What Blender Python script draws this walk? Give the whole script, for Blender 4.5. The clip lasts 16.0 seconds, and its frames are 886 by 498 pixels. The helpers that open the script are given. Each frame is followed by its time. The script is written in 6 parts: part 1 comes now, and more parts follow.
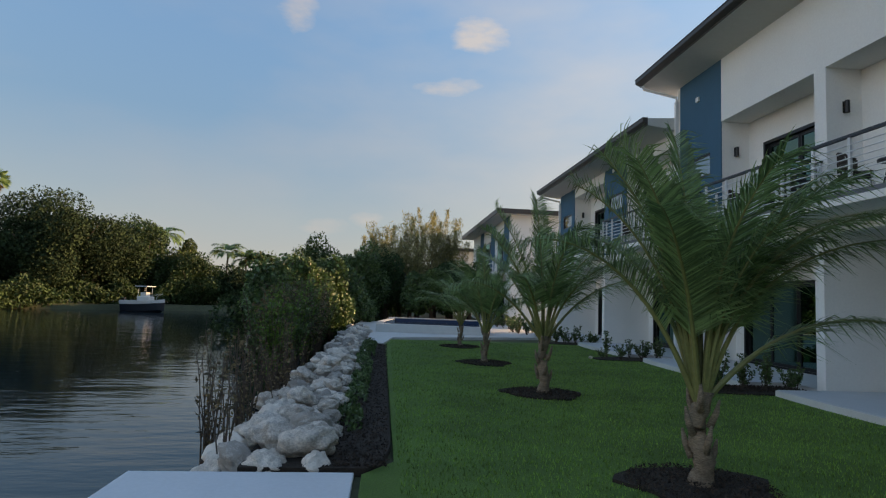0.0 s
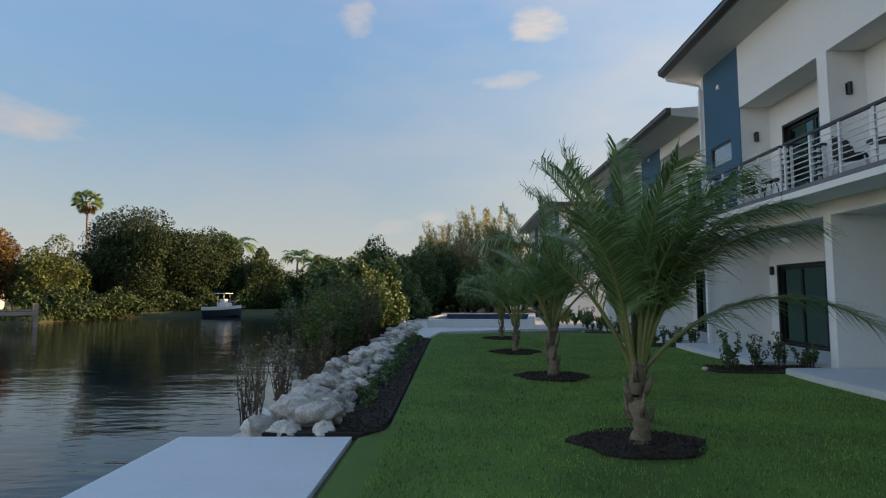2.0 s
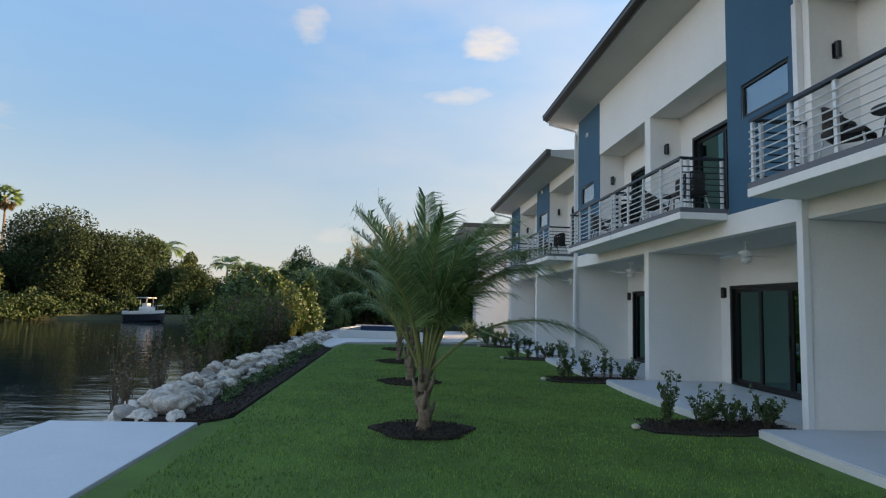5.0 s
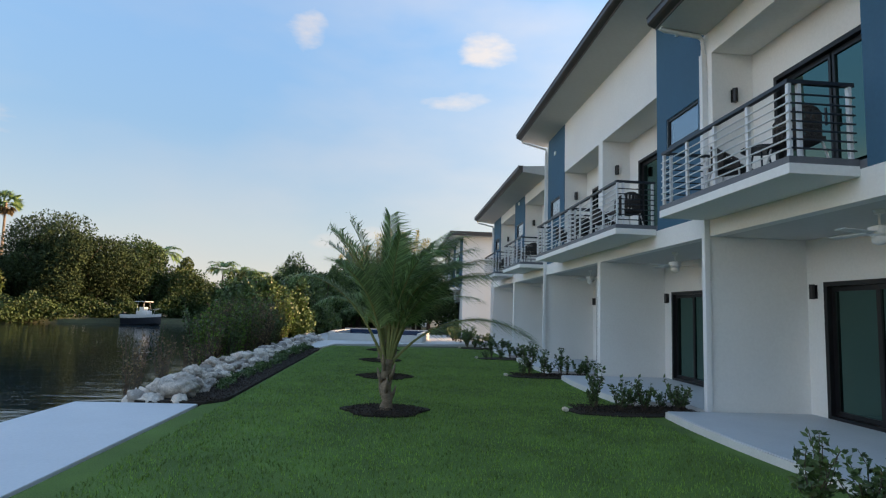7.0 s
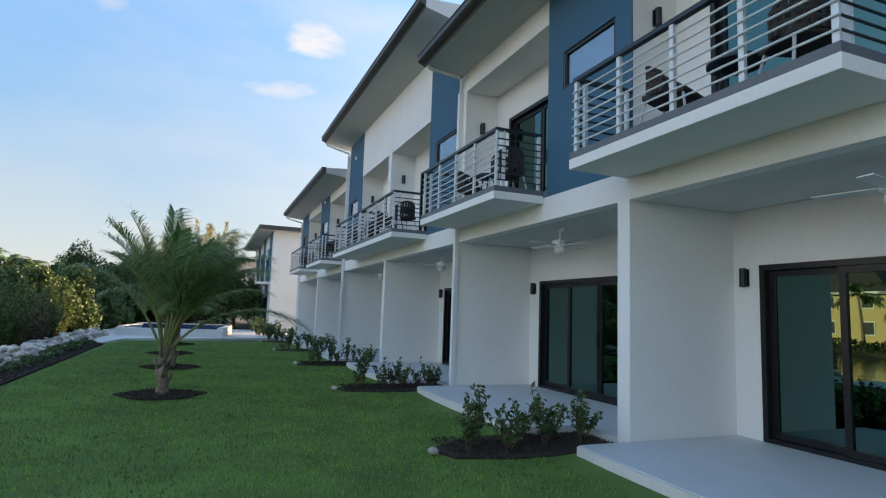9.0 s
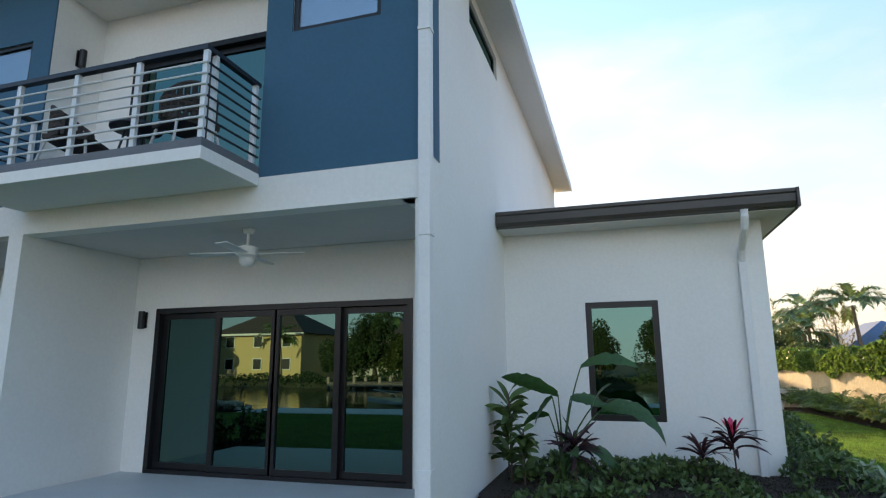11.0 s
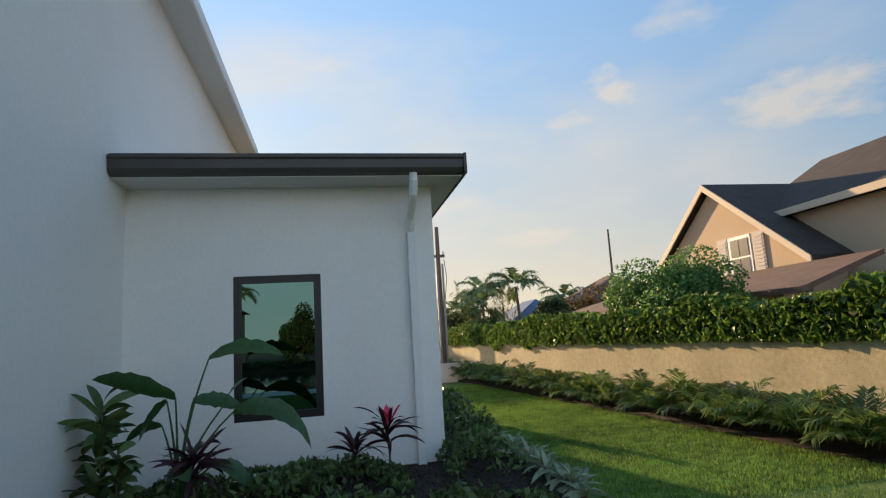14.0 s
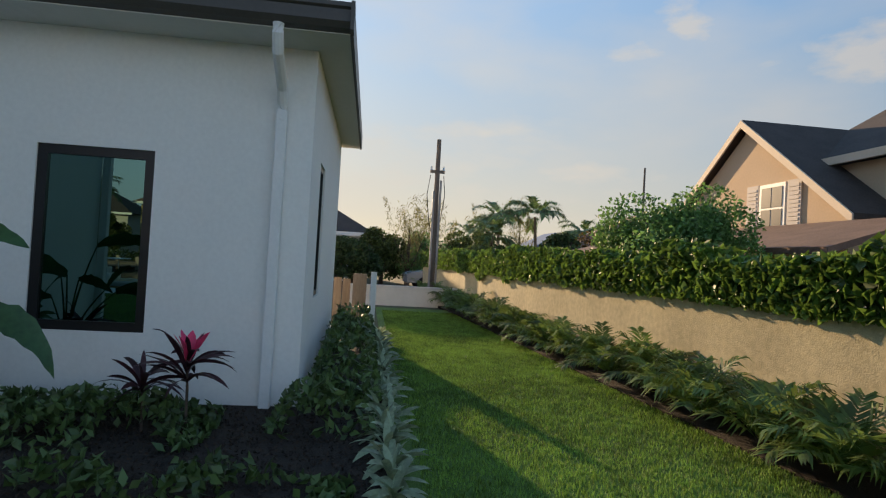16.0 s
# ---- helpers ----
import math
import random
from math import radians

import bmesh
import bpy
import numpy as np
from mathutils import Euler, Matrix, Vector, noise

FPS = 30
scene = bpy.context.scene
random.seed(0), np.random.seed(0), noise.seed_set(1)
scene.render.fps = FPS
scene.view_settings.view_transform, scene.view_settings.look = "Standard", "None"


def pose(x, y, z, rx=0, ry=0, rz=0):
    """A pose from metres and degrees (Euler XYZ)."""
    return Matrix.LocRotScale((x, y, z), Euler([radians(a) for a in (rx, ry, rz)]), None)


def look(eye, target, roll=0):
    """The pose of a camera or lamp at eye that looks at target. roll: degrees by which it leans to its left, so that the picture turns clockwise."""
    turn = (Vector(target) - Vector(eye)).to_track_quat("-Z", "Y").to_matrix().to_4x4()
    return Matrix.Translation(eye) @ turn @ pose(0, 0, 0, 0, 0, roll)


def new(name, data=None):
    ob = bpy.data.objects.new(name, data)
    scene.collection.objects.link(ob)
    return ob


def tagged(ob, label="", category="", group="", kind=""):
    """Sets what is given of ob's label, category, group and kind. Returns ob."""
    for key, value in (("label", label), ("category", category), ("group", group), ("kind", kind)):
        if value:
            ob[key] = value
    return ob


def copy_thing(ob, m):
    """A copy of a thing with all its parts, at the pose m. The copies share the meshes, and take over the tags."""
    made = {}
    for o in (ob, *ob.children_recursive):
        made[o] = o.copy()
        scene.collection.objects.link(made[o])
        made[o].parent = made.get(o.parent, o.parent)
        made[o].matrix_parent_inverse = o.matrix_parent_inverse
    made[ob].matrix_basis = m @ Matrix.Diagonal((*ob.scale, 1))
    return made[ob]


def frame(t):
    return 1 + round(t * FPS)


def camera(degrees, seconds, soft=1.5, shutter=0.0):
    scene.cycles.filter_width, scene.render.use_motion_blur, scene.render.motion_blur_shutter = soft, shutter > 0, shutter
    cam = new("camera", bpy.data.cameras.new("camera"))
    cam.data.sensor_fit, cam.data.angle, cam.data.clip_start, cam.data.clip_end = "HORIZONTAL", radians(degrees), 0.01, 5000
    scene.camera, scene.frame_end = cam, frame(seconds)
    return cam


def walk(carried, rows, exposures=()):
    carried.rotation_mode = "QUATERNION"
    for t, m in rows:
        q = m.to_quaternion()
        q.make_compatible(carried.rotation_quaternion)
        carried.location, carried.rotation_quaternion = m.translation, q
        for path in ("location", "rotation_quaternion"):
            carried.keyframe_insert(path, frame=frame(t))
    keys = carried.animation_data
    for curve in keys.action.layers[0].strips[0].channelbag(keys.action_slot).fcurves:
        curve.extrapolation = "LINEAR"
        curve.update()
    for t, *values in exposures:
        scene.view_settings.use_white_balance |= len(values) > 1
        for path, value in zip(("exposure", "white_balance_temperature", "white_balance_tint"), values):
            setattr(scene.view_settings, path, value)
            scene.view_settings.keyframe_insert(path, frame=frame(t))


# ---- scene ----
cam = camera(75.0, 16.0, soft=1.2)
PATH = [
    (0, (0.452, 0.081, 1.525), (0.637, 2.065, 1.695), 2.1),
    (0.5, (0.65, -0.187, 1.492), (0.736, 1.804, 1.66), 1.9),
    (1, (0.928, -0.515, 1.536), (0.802, 1.475, 1.696), 0.4),
    (1.5, (1.165, -0.722, 1.524), (0.975, 1.263, 1.682), -0.0),
    (2, (1.366, -1.032, 1.526), (1.317, 0.962, 1.679), -0.3),
    (2.5, (1.635, -1.291, 1.537), (1.654, 0.702, 1.698), 0.6),
    (3, (1.861, -1.542, 1.56), (2.002, 0.445, 1.739), 0.8),
    (3.5, (2.022, -1.799, 1.57), (2.19, 0.186, 1.754), 1.2),
    (3.7, (2.15, -1.911, 1.592), (2.296, 0.075, 1.774), 1.4),
    (5.8, (2.972, -3.378, 1.618), (3.116, -1.395, 1.831), 2.1),
    (6, (2.984, -3.551, 1.598), (3.132, -1.568, 1.814), 2.6),
    (6.5, (3.139, -3.97, 1.573), (3.279, -1.987, 1.788), 2.7),
    (7, (3.274, -4.346, 1.571), (3.428, -2.363, 1.788), 1.9),
    (7.5, (3.408, -4.739, 1.587), (3.577, -2.757, 1.795), -1.0),
    (8, (3.593, -5.081, 1.555), (3.757, -3.098, 1.758), -0.1),
    (8.5, (3.651, -5.457, 1.533), (3.929, -3.487, 1.734), 1.3),
    (9, (3.75, -5.892, 1.506), (4.496, -4.05, 1.73), 2.0),
    (9.5, (3.845, -6.279, 1.525), (5.041, -4.699, 1.791), 2.2),
    (10, (3.72, -6.623, 1.481), (5.277, -5.405, 1.788), 2.7),
    (10.2, (3.666, -6.718, 1.49), (5.296, -5.607, 1.823), 2.1),
    (12.3, (3.901, -6.919, 1.463), (5.864, -6.967, 1.844), -2.0),
    (12.5, (4.024, -6.94, 1.456), (5.988, -6.97, 1.831), -2.2),
    (13, (4.466, -6.944, 1.423), (6.416, -7.225, 1.769), -1.3),
    (13.5, (4.878, -7.119, 1.45), (6.804, -7.546, 1.774), -1.9),
    (14, (5.281, -7.474, 1.491), (7.221, -7.852, 1.794), -3.5),
    (14.5, (5.747, -7.775, 1.409), (7.697, -8.152, 1.641), -2.9),
    (15, (6.196, -8.311, 1.432), (8.153, -8.702, 1.555), -1.6),
    (15.5, (6.466, -8.878, 1.504), (8.43, -9.235, 1.627), -0.8),
    (16, (6.787, -9.319, 1.496), (8.77, -9.57, 1.535), 3.3),
]
EXPOSURES = [(0.0, 1.12, 6700, 10), (1.5, 1.20, 6700, 10), (3.5, 1.44, 6650, 10), (7.0, 1.66, 6600, 10), (8.5, 1.70, 6400, 9), (10.0, 1.92, 6350, 9), (12.5, 1.22, 6300, 8), (14.5, 1.05, 6200, 7), (16.0, 0.88, 6050, 7)]
walk(cam, [(t, look(eye, target, roll)) for t, eye, target, roll in PATH], EXPOSURES)

SUN_POWER = 4.2
CLOUD = (1.80, 1.58, 1.46, 1)
CLOUD_SUN = (2.8, 2.42, 2.0, 1)
# azimuth from +y towards +x, height, half width, half height, density
PUFFS = ((-10, 26, 1.6, 1.7, 0.9), (8.5, 25, 2.8, 1.7, 1.1), (5, 20.5, 3.8, 0.9, 0.9), (-41, 14, 6.5, 1.5, 1.0), (-2.5, 7.5, 1.6, 1.0, 0.8), (-6, 6.6, 2.6, 0.8, 0.5),
         (90, 27, 3.4, 1.3, 1.2), (119, 22, 2.2, 2.0, 1.4), (115, 20, 2.8, 0.9, 1.0), (135, 18, 8, 2.4, 1.2), (126, 27, 4, 1.5, 0.8), (109, 9, 9, 1.3, 1.0), (100, 13, 7, 1.0, 0.8),
         (88, 6, 34, 7, 0.7), (104, 12, 14, 2.6, 0.5))

# haze colours by the sine of the height
HAZE_AWAY = ((0.0, (1.50, 1.36, 1.28)), (0.12, (1.08, 1.22, 1.33)), (0.28, (0.56, 0.92, 1.38)), (0.55, (0.34, 0.78, 1.55)))
HAZE_OPPOSITE = ((0.0, (3.6, 3.5, 3.4)), (0.15, (3.4, 3.5, 3.6)), (0.4, (2.5, 2.9, 3.3)), (0.65, (1.4, 1.9, 2.6)))
HAZE_SUN = ((0.0, (2.8, 2.10, 1.38)), (0.12, (2.2, 1.84, 1.46)), (0.3, (1.58, 1.56, 1.52)), (0.6, (0.85, 1.2, 1.7)))

# ---- world, sun ----
SUN_AZ, SUN_EL = 16.0, 11.0   # degrees: azimuth from +x towards +y, height
sun_dir = Vector((math.cos(radians(SUN_AZ)) * math.cos(radians(SUN_EL)), math.sin(radians(SUN_AZ)) * math.cos(radians(SUN_EL)), math.sin(radians(SUN_EL))))
world = bpy.data.worlds.new("sky")
scene.world = world
world.use_nodes = True
wn, wl = world.node_tree.nodes, world.node_tree.links
wn.clear()
w_out = wn.new("ShaderNodeOutputWorld")
w_bg = wn.new("ShaderNodeBackground")
w_bg.inputs["Strength"].default_value = 0.15
w_sky = wn.new("ShaderNodeTexSky")
w_sky.sky_type = "NISHITA"
w_sky.sun_disc = False
w_sky.sun_elevation = radians(SUN_EL)
w_sky.sun_rotation = radians(90 - SUN_AZ)
w_sky.air_density, w_sky.dust_density, w_sky.ozone_density = 1.0, 0.2, 1.8
# thin evening clouds: soft noise, in a few drifting puffs
w_tc = wn.new("ShaderNodeTexCoord")
w_map = wn.new("ShaderNodeMapping")
w_map.inputs["Scale"].default_value = (1.0, 1.0, 2.6)
wl.new(w_tc.outputs["Generated"], w_map.inputs["Vector"])
w_noise = wn.new("ShaderNodeTexNoise")
w_noise.inputs["Scale"].default_value = 13.0
w_noise.inputs["Detail"].default_value = 6.0
w_noise.inputs["Roughness"].default_value = 0.55
wl.new(w_map.outputs["Vector"], w_noise.inputs["Vector"])


def wmath(op, a, b=None, c=None):
    n = wn.new("ShaderNodeMath")
    n.operation = op
    for i, v in enumerate((a, b, c)):
        if v is None:
            continue
        if hasattr(v, "is_linked"):
            wl.new(v, n.inputs[i])
        else:
            n.inputs[i].default_value = v
    return n.outputs[0]


def puff(az, el, wide, high, density):
    """One soft cloud at an azimuth (from +y towards +x) and a height, in degrees."""
    d = Vector((math.sin(radians(az)) * math.cos(radians(el)), math.cos(radians(az)) * math.cos(radians(el)), math.sin(radians(el))))
    side = Vector((math.cos(radians(az)), -math.sin(radians(az)), 0))
    up = side.cross(d)
    total = None
    for axis, size in ((side, wide), (up, high)):
        dot = wn.new("ShaderNodeVectorMath")
        dot.operation = "DOT_PRODUCT"
        wl.new(w_tc.outputs["Generated"], dot.inputs[0])
        dot.inputs[1].default_value = axis / math.tan(radians(size))
        sq = wmath("MULTIPLY", dot.outputs["Value"], dot.outputs["Value"])
        total = sq if total is None else wmath("ADD", total, sq)
    front = wn.new("ShaderNodeVectorMath")
    front.operation = "DOT_PRODUCT"
    wl.new(w_tc.outputs["Generated"], front.inputs[0])
    front.inputs[1].default_value = d
    ahead = wmath("GREATER_THAN", front.outputs["Value"], 0.2)
    edge = wmath("ADD", wmath("MULTIPLY", total, 0.55), wmath("MULTIPLY", w_noise.outputs[0], 2.6))
    soft = wmath("MAXIMUM", wmath("SUBTRACT", 1.95, edge), 0.0)
    return wmath("MULTIPLY", wmath("MINIMUM", wmath("MULTIPLY", soft, density * 0.7), 0.7), ahead)


clouds = None
for spec in PUFFS:
    p = puff(*spec)
    clouds = p if clouds is None else wmath("MAXIMUM", clouds, p)
veil = wn.new("ShaderNodeTexNoise")
veil.inputs["Scale"].default_value = 2.2
veil.inputs["Detail"].default_value = 5.0
wl.new(w_map.outputs["Vector"], veil.inputs["Vector"])
haze = wmath("MULTIPLY", wmath("MAXIMUM", wmath("SUBTRACT", veil.outputs[0], 0.45), 0.0), 0.8)
near_sun = wn.new("ShaderNodeVectorMath")
near_sun.operation = "DOT_PRODUCT"
wl.new(w_tc.outputs["Generated"], near_sun.inputs[0])
near_sun.inputs[1].default_value = sun_dir
thick = wmath("MULTIPLY_ADD", wmath("MAXIMUM", near_sun.outputs["Value"], 0.0), 2.2, 0.8)
haze = wmath("MINIMUM", wmath("MULTIPLY", haze, thick), 0.7)
clouds = wmath("MAXIMUM", clouds, haze)
w_mix = wn.new("ShaderNodeMix")
w_mix.data_type = "RGBA"
wl.new(clouds, w_mix.inputs[0])
# evening haze all round: warm and thick at the horizon, thin and blue higher up, paler towards the sun
w_sep = wn.new("ShaderNodeSeparateXYZ")
wl.new(w_tc.outputs["Generated"], w_sep.inputs[0])
height = wmath("ABSOLUTE", w_sep.outputs[2])
ramp_away, ramp_sun, ramp_opposite = (wn.new("ShaderNodeValToRGB") for _ in range(3))
for node, stops in ((ramp_away, HAZE_AWAY), (ramp_sun, HAZE_SUN), (ramp_opposite, HAZE_OPPOSITE)):
    for at, (r, g, b) in stops[1:-1]:
        node.color_ramp.elements.new(at)
    for el, (at, (r, g, b)) in zip(node.color_ramp.elements, stops):
        el.position, el.color = at, (r / 4, g / 4, b / 4, 1)
    wl.new(height, node.inputs[0])
w_side = wn.new("ShaderNodeMapRange")
w_side.interpolation_type = "SMOOTHSTEP"
w_side.inputs[1].default_value, w_side.inputs[2].default_value = 0.15, 1.0
wl.new(near_sun.outputs["Value"], w_side.inputs[0])
# scattered light is weakest square to the sun and strong again opposite to it
w_anti = wn.new("ShaderNodeMapRange")
w_anti.interpolation_type = "SMOOTHSTEP"
w_anti.inputs[1].default_value, w_anti.inputs[2].default_value = -0.35, -0.95
wl.new(near_sun.outputs["Value"], w_anti.inputs[0])
w_back = wn.new("ShaderNodeMix")
w_back.data_type = "RGBA"
wl.new(w_anti.outputs[0], w_back.inputs[0])
wl.new(ramp_away.outputs[0], w_back.inputs[6])
wl.new(ramp_opposite.outputs[0], w_back.inputs[7])
w_air = wn.new("ShaderNodeMix")
w_air.data_type = "RGBA"
wl.new(w_side.outputs[0], w_air.inputs[0])
wl.new(w_back.outputs[2], w_air.inputs[6])
wl.new(ramp_sun.outputs[0], w_air.inputs[7])
w_air4 = wn.new("ShaderNodeVectorMath")
w_air4.operation = "SCALE"
wl.new(w_air.outputs[2], w_air4.inputs[0])
w_air4.inputs["Scale"].default_value = 4.0
low_air = wmath("MULTIPLY", wmath("MAXIMUM", wmath("SUBTRACT", 1.0, wmath("POWER", wmath("MULTIPLY", height, 1.5), 2.0)), 0.0), 0.93)
w_hazed = wn.new("ShaderNodeMix")
w_hazed.data_type = "RGBA"
wl.new(low_air, w_hazed.inputs[0])
wl.new(w_sky.outputs[0], w_hazed.inputs[6])
wl.new(w_air4.outputs[0], w_hazed.inputs[7])
wl.new(w_hazed.outputs[2], w_mix.inputs[6])
w_near = wn.new("ShaderNodeVectorMath")
w_near.operation = "DOT_PRODUCT"
wl.new(w_tc.outputs["Generated"], w_near.inputs[0])
w_near.inputs[1].default_value = sun_dir
w_warm = wn.new("ShaderNodeMix")
w_warm.data_type = "RGBA"
w_rng = wn.new("ShaderNodeMapRange")
w_rng.inputs[1].default_value, w_rng.inputs[2].default_value = 0.0, 0.9
wl.new(w_near.outputs["Value"], w_rng.inputs[0])
wl.new(w_rng.outputs[0], w_warm.inputs[0])
w_warm.inputs[6].default_value = CLOUD
w_warm.inputs[7].default_value = CLOUD_SUN
wl.new(w_warm.outputs[2], w_mix.inputs[7])
wl.new(w_mix.outputs[2], w_bg.inputs["Color"])
wl.new(w_bg.outputs[0], w_out.inputs[0])

sun = bpy.data.lights.new("sun", "SUN")
sun.energy, sun.angle, sun.color = SUN_POWER, radians(0.6), (1.0, 0.66, 0.36)
new("sun", sun).matrix_world = look(sun_dir * 80, (0, 0, 0))


# ---- materials ----
def material(name, color, rough=0.6, metal=0.0, vary=0.12, scale=6.0, fine=60.0, bump=0.0, bump_scale=80.0, second=None, per_object=0.0,
             per_island=0.0, spec=0.5, stretch=(1, 1, 1), translucent=0.0):
    """A surface of one base colour with variation at two scales, fine relief, and optional differences from piece to piece."""
    m = bpy.data.materials.new(name)
    m.use_nodes = True
    nt = m.node_tree
    n, l = nt.nodes, nt.links
    b = n["Principled BSDF"]
    b.inputs["Roughness"].default_value = rough
    b.inputs["Metallic"].default_value = metal
    b.inputs["Specular IOR Level"].default_value = spec
    tc = n.new("ShaderNodeTexCoord")
    mp = n.new("ShaderNodeMapping")
    mp.inputs["Scale"].default_value = stretch
    l.new(tc.outputs["Object"], mp.inputs["Vector"])
    n1, n2 = n.new("ShaderNodeTexNoise"), n.new("ShaderNodeTexNoise")
    for q, s in ((n1, scale), (n2, fine)):
        q.inputs["Scale"].default_value = s
        q.inputs["Detail"].default_value = 5.0
        l.new(mp.outputs["Vector"], q.inputs["Vector"])
    add = n.new("ShaderNodeMath")
    add.operation = "ADD"
    l.new(n1.outputs[0], add.inputs[0])
    l.new(n2.outputs[0], add.inputs[1])
    fac = add.outputs[0]
    for amount, node, socket in ((per_object, "ShaderNodeObjectInfo", "Random"), (per_island, "ShaderNodeNewGeometry", "Random Per Island")):
        if amount:
            info = n.new(node)
            ma = n.new("ShaderNodeMath")
            ma.operation = "MULTIPLY_ADD"
            l.new(info.outputs[socket], ma.inputs[0])
            ma.inputs[1].default_value = amount
            l.new(fac, ma.inputs[2])
            sub = n.new("ShaderNodeMath")
            sub.operation = "SUBTRACT"
            l.new(ma.outputs[0], sub.inputs[0])
            sub.inputs[1].default_value = amount / 2
            fac = sub.outputs[0]
    ramp = n.new("ShaderNodeMapRange")
    ramp.inputs[1].default_value, ramp.inputs[2].default_value = 0.7, 1.3
    l.new(fac, ramp.inputs[0])
    mix = n.new("ShaderNodeMix")
    mix.data_type = "RGBA"
    dark = [c * (1 - vary) for c in color]
    light = second or [min(1, c * (1 + vary)) for c in color]
    mix.inputs[6].default_value = (*dark[:3], 1)
    mix.inputs[7].default_value = (*light[:3], 1)
    l.new(ramp.outputs[0], mix.inputs[0])
    l.new(mix.outputs[2], b.inputs["Base Color"])
    if bump:
        n3 = n.new("ShaderNodeTexNoise")
        n3.inputs["Scale"].default_value = bump_scale
        n3.inputs["Detail"].default_value = 6.0
        l.new(mp.outputs["Vector"], n3.inputs["Vector"])
        bp = n.new("ShaderNodeBump")
        bp.inputs["Strength"].default_value = bump
        bp.inputs["Distance"].default_value = 0.02
        l.new(n3.outputs[0], bp.inputs["Height"])
        l.new(bp.outputs[0], b.inputs["Normal"])
    if translucent:
        tr = n.new("ShaderNodeBsdfTranslucent")
        l.new(mix.outputs[2], tr.inputs["Color"])
        ms = n.new("ShaderNodeMixShader")
        ms.inputs[0].default_value = translucent
        l.new(b.outputs[0], ms.inputs[1])
        l.new(tr.outputs[0], ms.inputs[2])
        l.new(ms.outputs[0], n["Material Output"].inputs["Surface"])
    return m


M_WHITE = material("white stucco", (0.83, 0.82, 0.79), 0.85, vary=0.04, scale=0.8, fine=25, bump=0.12, bump_scale=140)
M_BLUE = material("slate blue stucco", (0.044, 0.120, 0.195), 0.8, vary=0.06, scale=0.7, fine=25, bump=0.12, bump_scale=140)
M_SOFFIT = material("pale grey soffit", (0.62, 0.62, 0.60), 0.8, vary=0.04, scale=0.8, fine=12)
M_ROOF = material("dark brown metal roof trim", (0.06, 0.052, 0.046), 0.45, vary=0.1, scale=2, fine=30)
M_SHINGLE = material("dark shingle roof", (0.065, 0.052, 0.045), 0.9, vary=0.25, scale=2, fine=22, bump=0.5, bump_scale=18)
M_TILE = material("brown shingle roof", (0.17, 0.105, 0.075), 0.9, vary=0.25, scale=2, fine=22, bump=0.5, bump_scale=18)
M_FRAME = material("black aluminium", (0.012, 0.012, 0.014), 0.35, metal=0.2, vary=0.1, scale=3, fine=40)
M_RAIL = material("brushed steel", (0.72, 0.73, 0.74), 0.4, metal=0.15, vary=0.06, scale=4, fine=60)
M_RAILTOP = material("dark anodised rail and shaded side bars", (0.03, 0.035, 0.045), 0.4, metal=0.3, vary=0.1, scale=4, fine=60)
M_PIPE = material("white painted metal", (0.78, 0.78, 0.77), 0.5, vary=0.04, scale=2, fine=30)
M_PATIO = material("pale grey patio tile", (0.57, 0.59, 0.61), 0.55, vary=0.06, scale=1.5, fine=30, bump=0.05)
M_EDGE = material("white concrete", (0.66, 0.65, 0.62), 0.8, vary=0.08, scale=3, fine=40, bump=0.15)
M_SLABTOP = material("grey balcony tile", (0.14, 0.145, 0.16), 0.6, vary=0.1, scale=3, fine=40)
M_DOCK = material("pale composite dock", (0.66, 0.68, 0.70), 0.55, vary=0.05, scale=1.2, fine=30, bump=0.06)
M_SOIL = material("dark mulch", (0.032, 0.023, 0.016), 0.98, vary=0.45, scale=9, fine=90, bump=1.0, bump_scale=60)
M_CHIP = material("bark chips", (0.045, 0.031, 0.021), 0.95, vary=0.5, scale=9, fine=60, per_island=1.0)
M_LAWN = material("lawn turf", (0.104, 0.184, 0.030), 0.95, vary=0.4, scale=0.9, fine=70, bump=0.8, bump_scale=90)
M_BLADE = material("grass blades", (0.178, 0.292, 0.048), 0.75, vary=0.55, scale=0.7, fine=4, per_island=0.6, translucent=0.25)
M_GROUND = material("scrubby ground", (0.07, 0.075, 0.035), 0.95, vary=0.35, scale=0.4, fine=9, bump=0.4, bump_scale=12)
M_ROCK = material("pale limestone", (0.64, 0.57, 0.49), 0.92, vary=0.38, scale=4.5, fine=24, bump=1.0, bump_scale=22, per_object=1.0)
M_WALLPLASTER = material("weathered cream plaster", (0.54, 0.46, 0.28), 0.9, vary=0.2, scale=1.1, fine=14, bump=0.25, bump_scale=60)
M_PEACH = material("peach stucco", (0.60, 0.45, 0.30), 0.9, vary=0.06, scale=1, fine=20)
M_PEACHTRIM = material("cream trim paint", (0.66, 0.55, 0.42), 0.7, vary=0.05, scale=1, fine=20)
M_SHUTTER = material("pale shutter paint", (0.55, 0.50, 0.46), 0.7, vary=0.05, scale=1, fine=20)
M_YELLOW = material("yellow stucco", (0.66, 0.50, 0.24), 0.9, vary=0.06, scale=1, fine=20)
M_TRUNK = material("fibrous palm trunk", (0.25, 0.19, 0.13), 0.9, vary=0.45, scale=5, fine=40, bump=0.9, bump_scale=30, stretch=(1, 1, 3))
M_BARK = material("grey brown bark", (0.10, 0.075, 0.055), 0.95, vary=0.35, scale=5, fine=40, bump=0.8, bump_scale=24)
